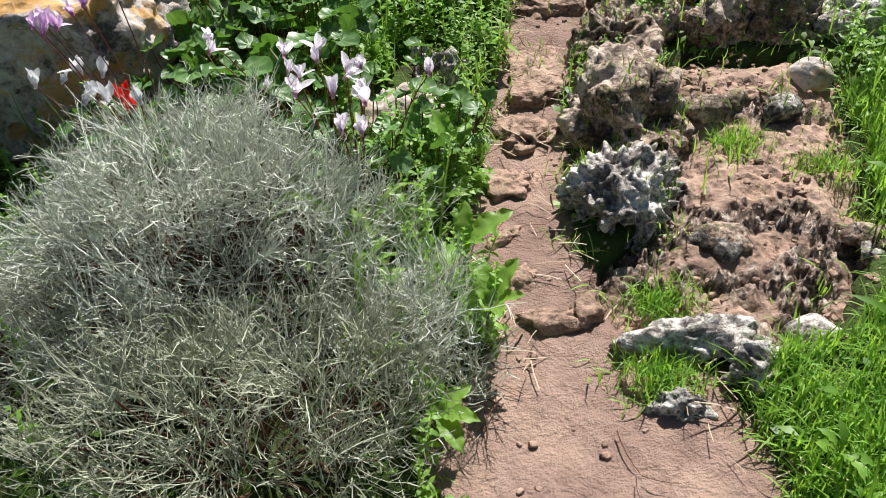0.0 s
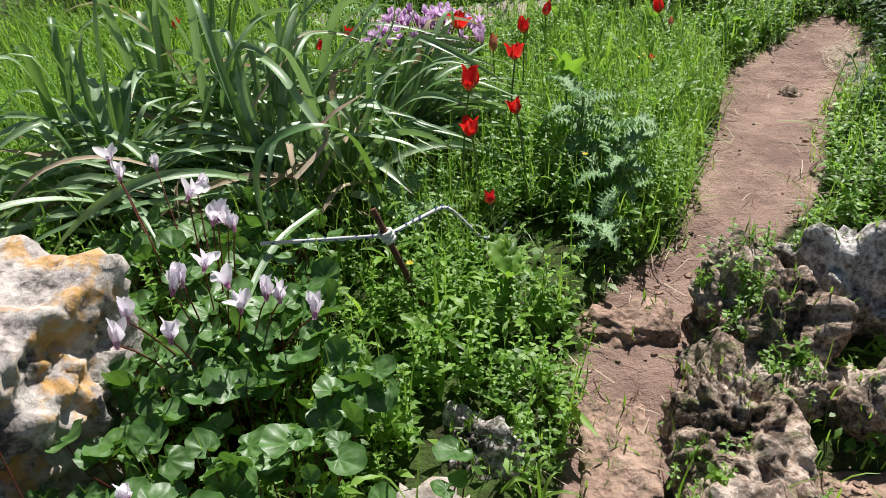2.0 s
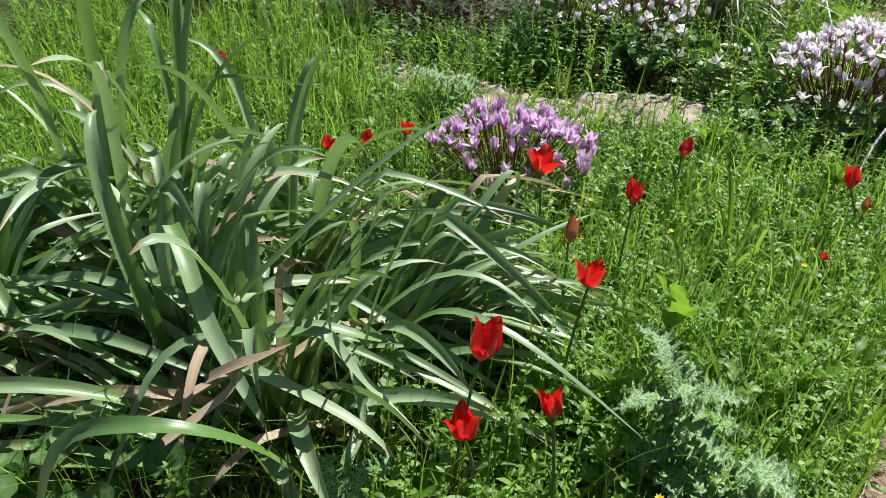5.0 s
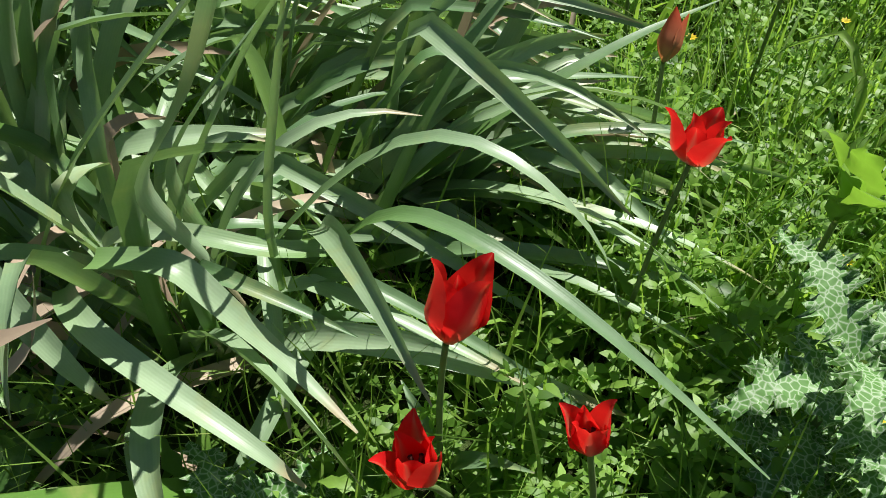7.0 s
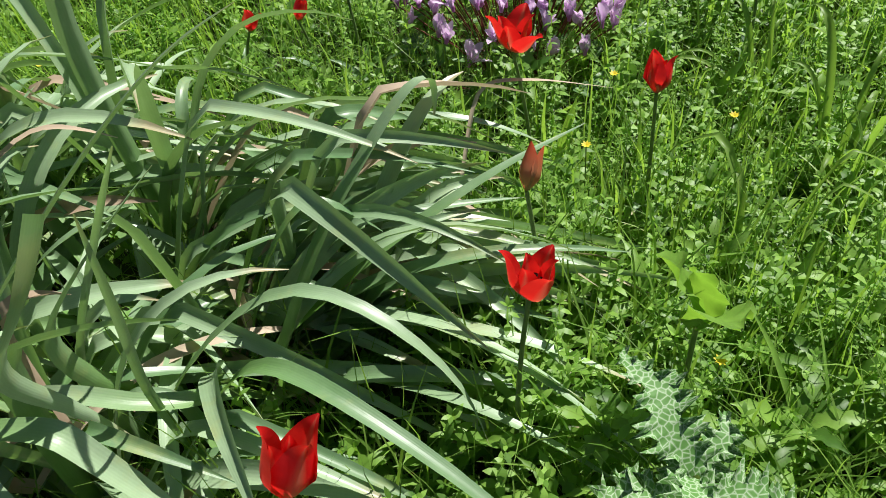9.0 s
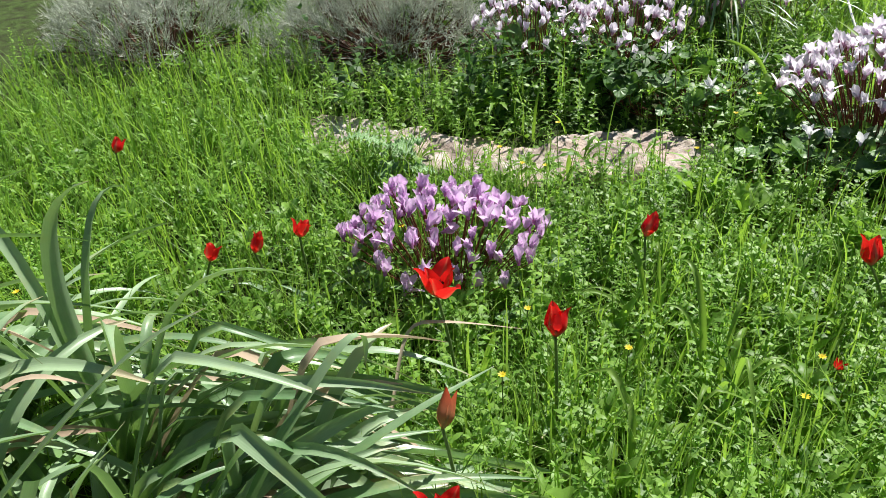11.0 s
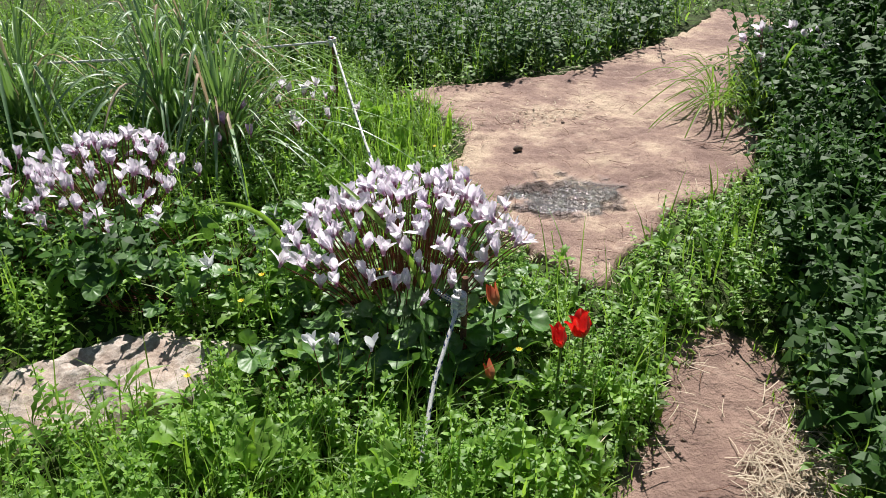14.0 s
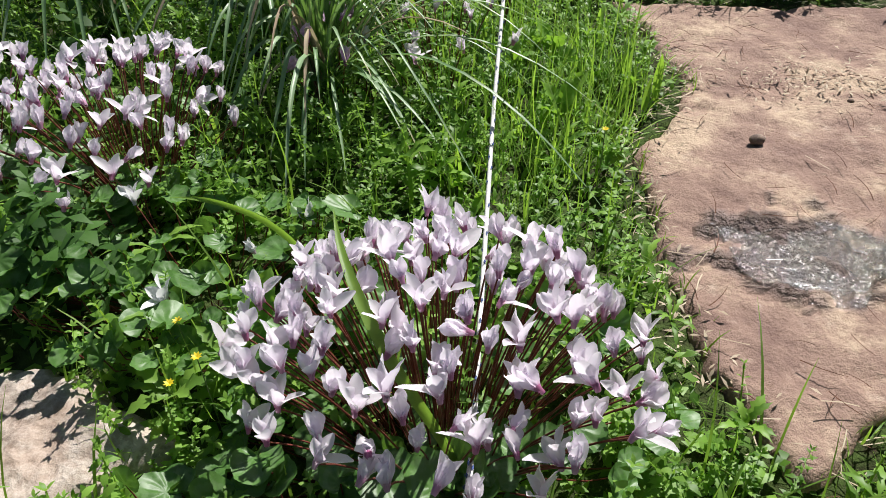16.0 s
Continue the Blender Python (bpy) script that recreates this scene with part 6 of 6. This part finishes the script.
for k, (x, y, n, s, t, l) in enumerate(((0.22, 3.46, 3, 1.1, 1.1, 0.24), (-0.02, 2.55, 3, 0.7, 0.5, 0.10), (-0.03, 1.55, 5, 0.7, 0.6, 0.12), (-0.02, 1.2, 5, 0.7, 0.5, 0.12), (0.02, 1.02, 5, 0.65, 0.5, 0.12), (-0.08, 0.8, 5, 0.65, 0.5, 0.1),
                                        (1.05, 4.75, 5, 0.8, 0.8, 0.12), (0.75, 4.75, 5, 0.8, 0.9, 0.12), (0.45, 4.85, 5, 0.9, 0.7, 0.1), (0.3, 4.95, 4, 0.8, 0.6, 0.1), (1.2, 4.85, 4, 0.8, 0.7, 0.1), (0.0, 2.45, 4, 0.6, 0.6, 0.14), (-0.2, 2.3, 4, 0.6, 0.5, 0.12),
                                        (-0.9, 1.75, 4, 0.7, 0.6, 0.1), (0.55, 3.55, 4, 0.7, 0.8, 0.14), (0.5, 5.6, 4, 0.8, 0.7, 0.1), (1.6, 2.1, 5, 0.9, 0.6, 0.12), (1.35, 1.9, 5, 0.9, 0.6, 0.12), (1.0, 6.55, 5, 0.8, 0.9, 0.1), (0.95, 6.9, 5, 0.8, 0.9, 0.1))):
    dock((x, y), n, s, t, 500 + k, l)

# ---- stakes and rope ----
def stake(foot, top, label):
    ob = thing("rusty_stake", foot, label, "stake", "rusty stakes")
    d = np.array(top) - np.array(foot)
    part("rod", joined(tube([(0, 0, 0), tuple(d * 0.5), tuple(d)], 0.0085, 0.0085, 8), tube([tuple(d), tuple(d * 1.004)], 0.0085, 0.0005, 8)), M_RUST, ob)
    return ob


def coil(at, axis, radius, turns, height, name="rope_coil"):
    t = np.linspace(0, 1, turns * 14)
    ax = Vector(axis).normalized().to_track_quat('Z', 'Y').to_matrix()
    pts = [tuple(np.array(at) + np.array(ax @ Vector((math.cos(a * turns * 6.283) * radius, math.sin(a * turns * 6.283) * radius, (a - 0.5) * height)))) for a in t]
    return tube(pts, 0.0065, 0.0065, 6)


def rope(name, pts, label, r=0.0052, coils=()):
    pts = np.asarray(pts, float)
    t = np.linspace(0, len(pts) - 1, 12 * (len(pts) - 1) + 1)
    line = np.stack([np.interp(t, np.arange(len(pts)), pts[:, c]) for c in range(3)], 1)
    for _ in range(4):
        line[1:-1] = (line[:-2] + 2 * line[1:-1] + line[2:]) / 4
    ob = new(name, mesh_of(name, *joined(tube(line, r, r, 8), *coils)[:2], M_ROPE))
    fl = Heap()
    for k in range(1, len(line) - 1):
        for j in range(3):
            a = k * 1.1 + j * 2.1
            fl.put(leaflet(0.012, 0.005, 0, 2, 2, 0), (Matrix.Translation(Vector(line[k]) + Vector((0, 0, 0))) @ Vector(line[k + 1] - line[k - 1]).to_track_quat('Y', 'Z').to_matrix().to_4x4()
                                                      @ Matrix.Rotation(a, 4, 'Y') @ Matrix.Translation((0, j * 0.012, r + 0.0008))))
    tagged(part("fleck", fl.shape(), M_FLECK, ob, "dark blue marker threads"), kind="stuff")
    return tagged(ob, label, "rope", "white rope fence")


K1, K2, K3 = (-0.295, 2.497, 0.382), (0.975, 5.131, 0.335), (0.783, 7.076, 0.464)
stake((-0.17, 2.44, 0.07), (-0.325, 2.51, 0.45), "thin rusty iron stake leaning in the weeds")
stake((0.985, 5.14, 0.0), (0.995, 5.15, 0.40), "short rusty iron stake wrapped with rope")
stake((0.785, 7.08, 0.0), (0.785, 7.085, 0.48), "short rusty iron stake with rope at its top")
rope("rope", [(-0.61, 2.49, 0.37), K1], "white rope with dark flecks tied to the stakes", coils=[coil(K1, (-0.155, 0.07, 0.38), 0.013, 3, 0.03)])
rope("rope", [K1, (-0.16, 2.66, 0.37), (-0.06, 2.82, 0.14), (0.20, 3.45, 0.06), (0.62, 4.35, 0.04), (0.80, 4.75, 0.08), (0.88, 4.97, 0.22), K2], "white rope with dark flecks sagging into the weeds", coils=[coil(K2, (0.02, 0.02, 0.4), 0.014, 5, 0.06)])
rope("rope", [K2, (0.955, 5.36, 0.22), (0.91, 5.75, 0.20), (0.85, 6.3, 0.28), K3], "white rope with dark flecks behind the cyclamen", coils=[coil(K3, (0, 0, 1), 0.013, 3, 0.035)])
rope("rope", [K3, (-0.1, 7.05, 0.44), (-1.4, 7.0, 0.47)], "white rope with dark flecks running into long grass")
rope("rope", [(3.5, 7.6, 0.42), (2.9, 6.25, 0.40), (2.2, 4.7, 0.42)], "white rope over the dark undergrowth")

# loose stones and twigs on the slab and path
for k, (x, y, z, s) in enumerate(((1.55, 6.62, 0.07, 0.022), (0.86, 3.5, 0.075, 0.007), (0.98, 3.75, 0.06, 0.008), (1.85, 6.9, 0.06, 0.010), (0.62, 3.05, 0.08, 0.006))):
    rock((x, y, z), (s, s * 0.8, s * 0.7), 50 + k, M_STONE, "small dark loose stone on the path", 0.12, 0.05, 1.0, level=3, name="pebble")

# ---- moss and tiny turf on the rocks ----
h = Heap()
tuft = [blade(0.030, 0.003, 1.0, 2, 0.2), blade(0.022, 0.004, 0.6, 2, 0.4)]
r = np.random.default_rng(90)
for ob in [o for o in scene.objects if o.name.split(".")[0] == "rock"]:
    if ob.location.x < -1 or ob.location.y < 1.2 or ob.location.y > 3:
        continue
    for v in ob.data.vertices:
        w = ob.matrix_basis @ v.co
        if v.normal.z > 0.35 and w.z > 0.08 and noise.noise(w * 9 + Vector((3, 1, 0))) > 0.10 and r.random() < 0.16:
            h.put(tuft[int(r.integers(2))], poses(tuple(w), r.uniform(0, 6.3), r.normal(0, 0.5), r.uniform(0.6, 1.5)))
stuff("rock_moss", h, M_GRASS, "green moss and tiny turf on the rocks", "moss")
h = Heap()
small = [sprig(7, 0.07, 4, 0.026, 0.014, 2), sprig(8, 0.05, 3, 0.030, 0.016, 2)]
for ob in [o for o in scene.objects if o.name.split(".")[0] == "rock"]:
    if not (0.3 < ob.location.x < 1.5 and 1.9 < ob.location.y < 2.8):
        continue
    for v in ob.data.vertices:
        w = ob.matrix_basis @ v.co
        if v.normal.z > 0.1 and w.z > 0.03 and noise.noise(w * 6 + Vector((8, 2, 5))) > 0.08 and r.random() < (0.014 if len(ob.data.vertices) > 20000 else 0.055):
            h.put(small[int(r.integers(2))], poses(tuple(w), r.uniform(0, 6.3), r.normal(0, 0.4), r.uniform(0.4, 1.0)))
stuff("rock_weed", h, M_WEED, "small green weeds rooted in the rocks' cracks", "weeds")

# ---- loose rubble and rim litter ----
def pebble(seed):
    """A small angular stone of twenty-four quads."""
    r = np.random.default_rng(seed)
    u = np.linspace(-1, 1, 3)
    V, Q = [], []
    for ax in range(3):
        for s in (-1, 1):
            n0 = len(V)
            for i in u:
                for j in u:
                    q = np.zeros(3)
                    q[ax], q[(ax + 1) % 3], q[(ax + 2) % 3] = s, i, j * s
                    q = q / np.linalg.norm(q) ** 0.8
                    q *= 1 + 0.25 * math.sin(q[0] * 3.1 + seed) * math.cos(q[1] * 2.7 + seed * 2) + 0.15 * math.sin(q[2] * 4 + seed)
                    V.append(q * np.array([1, 0.75, 0.55]))
            for i in range(2):
                for j in range(2):
                    k = n0 + i * 3 + j
                    Q.append((k, k + 3, k + 4, k + 1))
    return np.array(V), np.array(Q), np.zeros(len(V))


h = Heap()
PEBBLES = [pebble(k) for k in range(4)]
px, py = np.concatenate([r.uniform(-0.1, 1.15, 2600), r.uniform(0.3, 2.1, 5200)]), np.concatenate([r.uniform(0.6, 2.4, 2600), r.uniform(2.4, 5.4, 5200)])
g = np.minimum(trail_gap(px, py), poly_gap(BEDROCK, px, py))
ok = (g < 0.05) & (wobble(px, py, 8.0, 5.0) > -0.1) & (r.random(7800) < np.where(trail_gap(px, py) < -0.04, 0.12, 0.7)) & ((py < 2.4) | (trail_gap(px, py) < 0.02))
px, py = px[ok], py[ok]
pz = np.where(poly_gap(BEDROCK, px, py) < -0.03, np.interp(py, [0.85, 1.05, 1.20, 1.34, 1.5, 1.70, 1.84, 2.2], [0.025, 0.045, 0.06, 0.082, 0.08, 0.085, 0.115, 0.12]), ground_z(px, py))
for k in range(4):
    s = np.arange(len(px)) % 4 == k
    h.put(PEBBLES[k], poses(np.stack([px, py, pz], 1)[s], r.uniform(0, 6.3, s.sum()), r.normal(0, 0.4, s.sum()), r.uniform(0.003, 0.011, s.sum()) * r.uniform(0.5, 1.2, s.sum())))
stuff("rubble", h, M_REDROCK, "small reddish stones and crumbs on the bedrock", "stones")
h = Heap()
leafbit = leaflet(0.035, 0.009, 0.1, 2, 2, 0.2)
px, py = np.concatenate([r.uniform(1.05, 1.75, 5000), r.normal(1.78, 0.14, 260)]), np.concatenate([r.uniform(5.7, 7.5, 5000), r.normal(7.0, 0.07, 260)])
sg = poly_gap(SLAB, px, py)
ok = ((sg > -0.13) & (sg < 0.04) & (r.random(len(px)) < np.clip(0.4 + sg * 4, 0.03, 0.5))) | (np.arange(len(px)) >= 5000)
px, py = px[ok], py[ok]
h.put(leafbit, poses(np.stack([px, py, 0.060 + r.uniform(0, 0.02, len(px))], 1), r.uniform(0, 6.3, len(px)), r.normal(0, 0.25, len(px)), r.uniform(0.3, 0.9, len(px))))
stuff("leaf_litter", h, M_STRAW, "dry brown leaf litter on the slab's grassy rim", "litter")
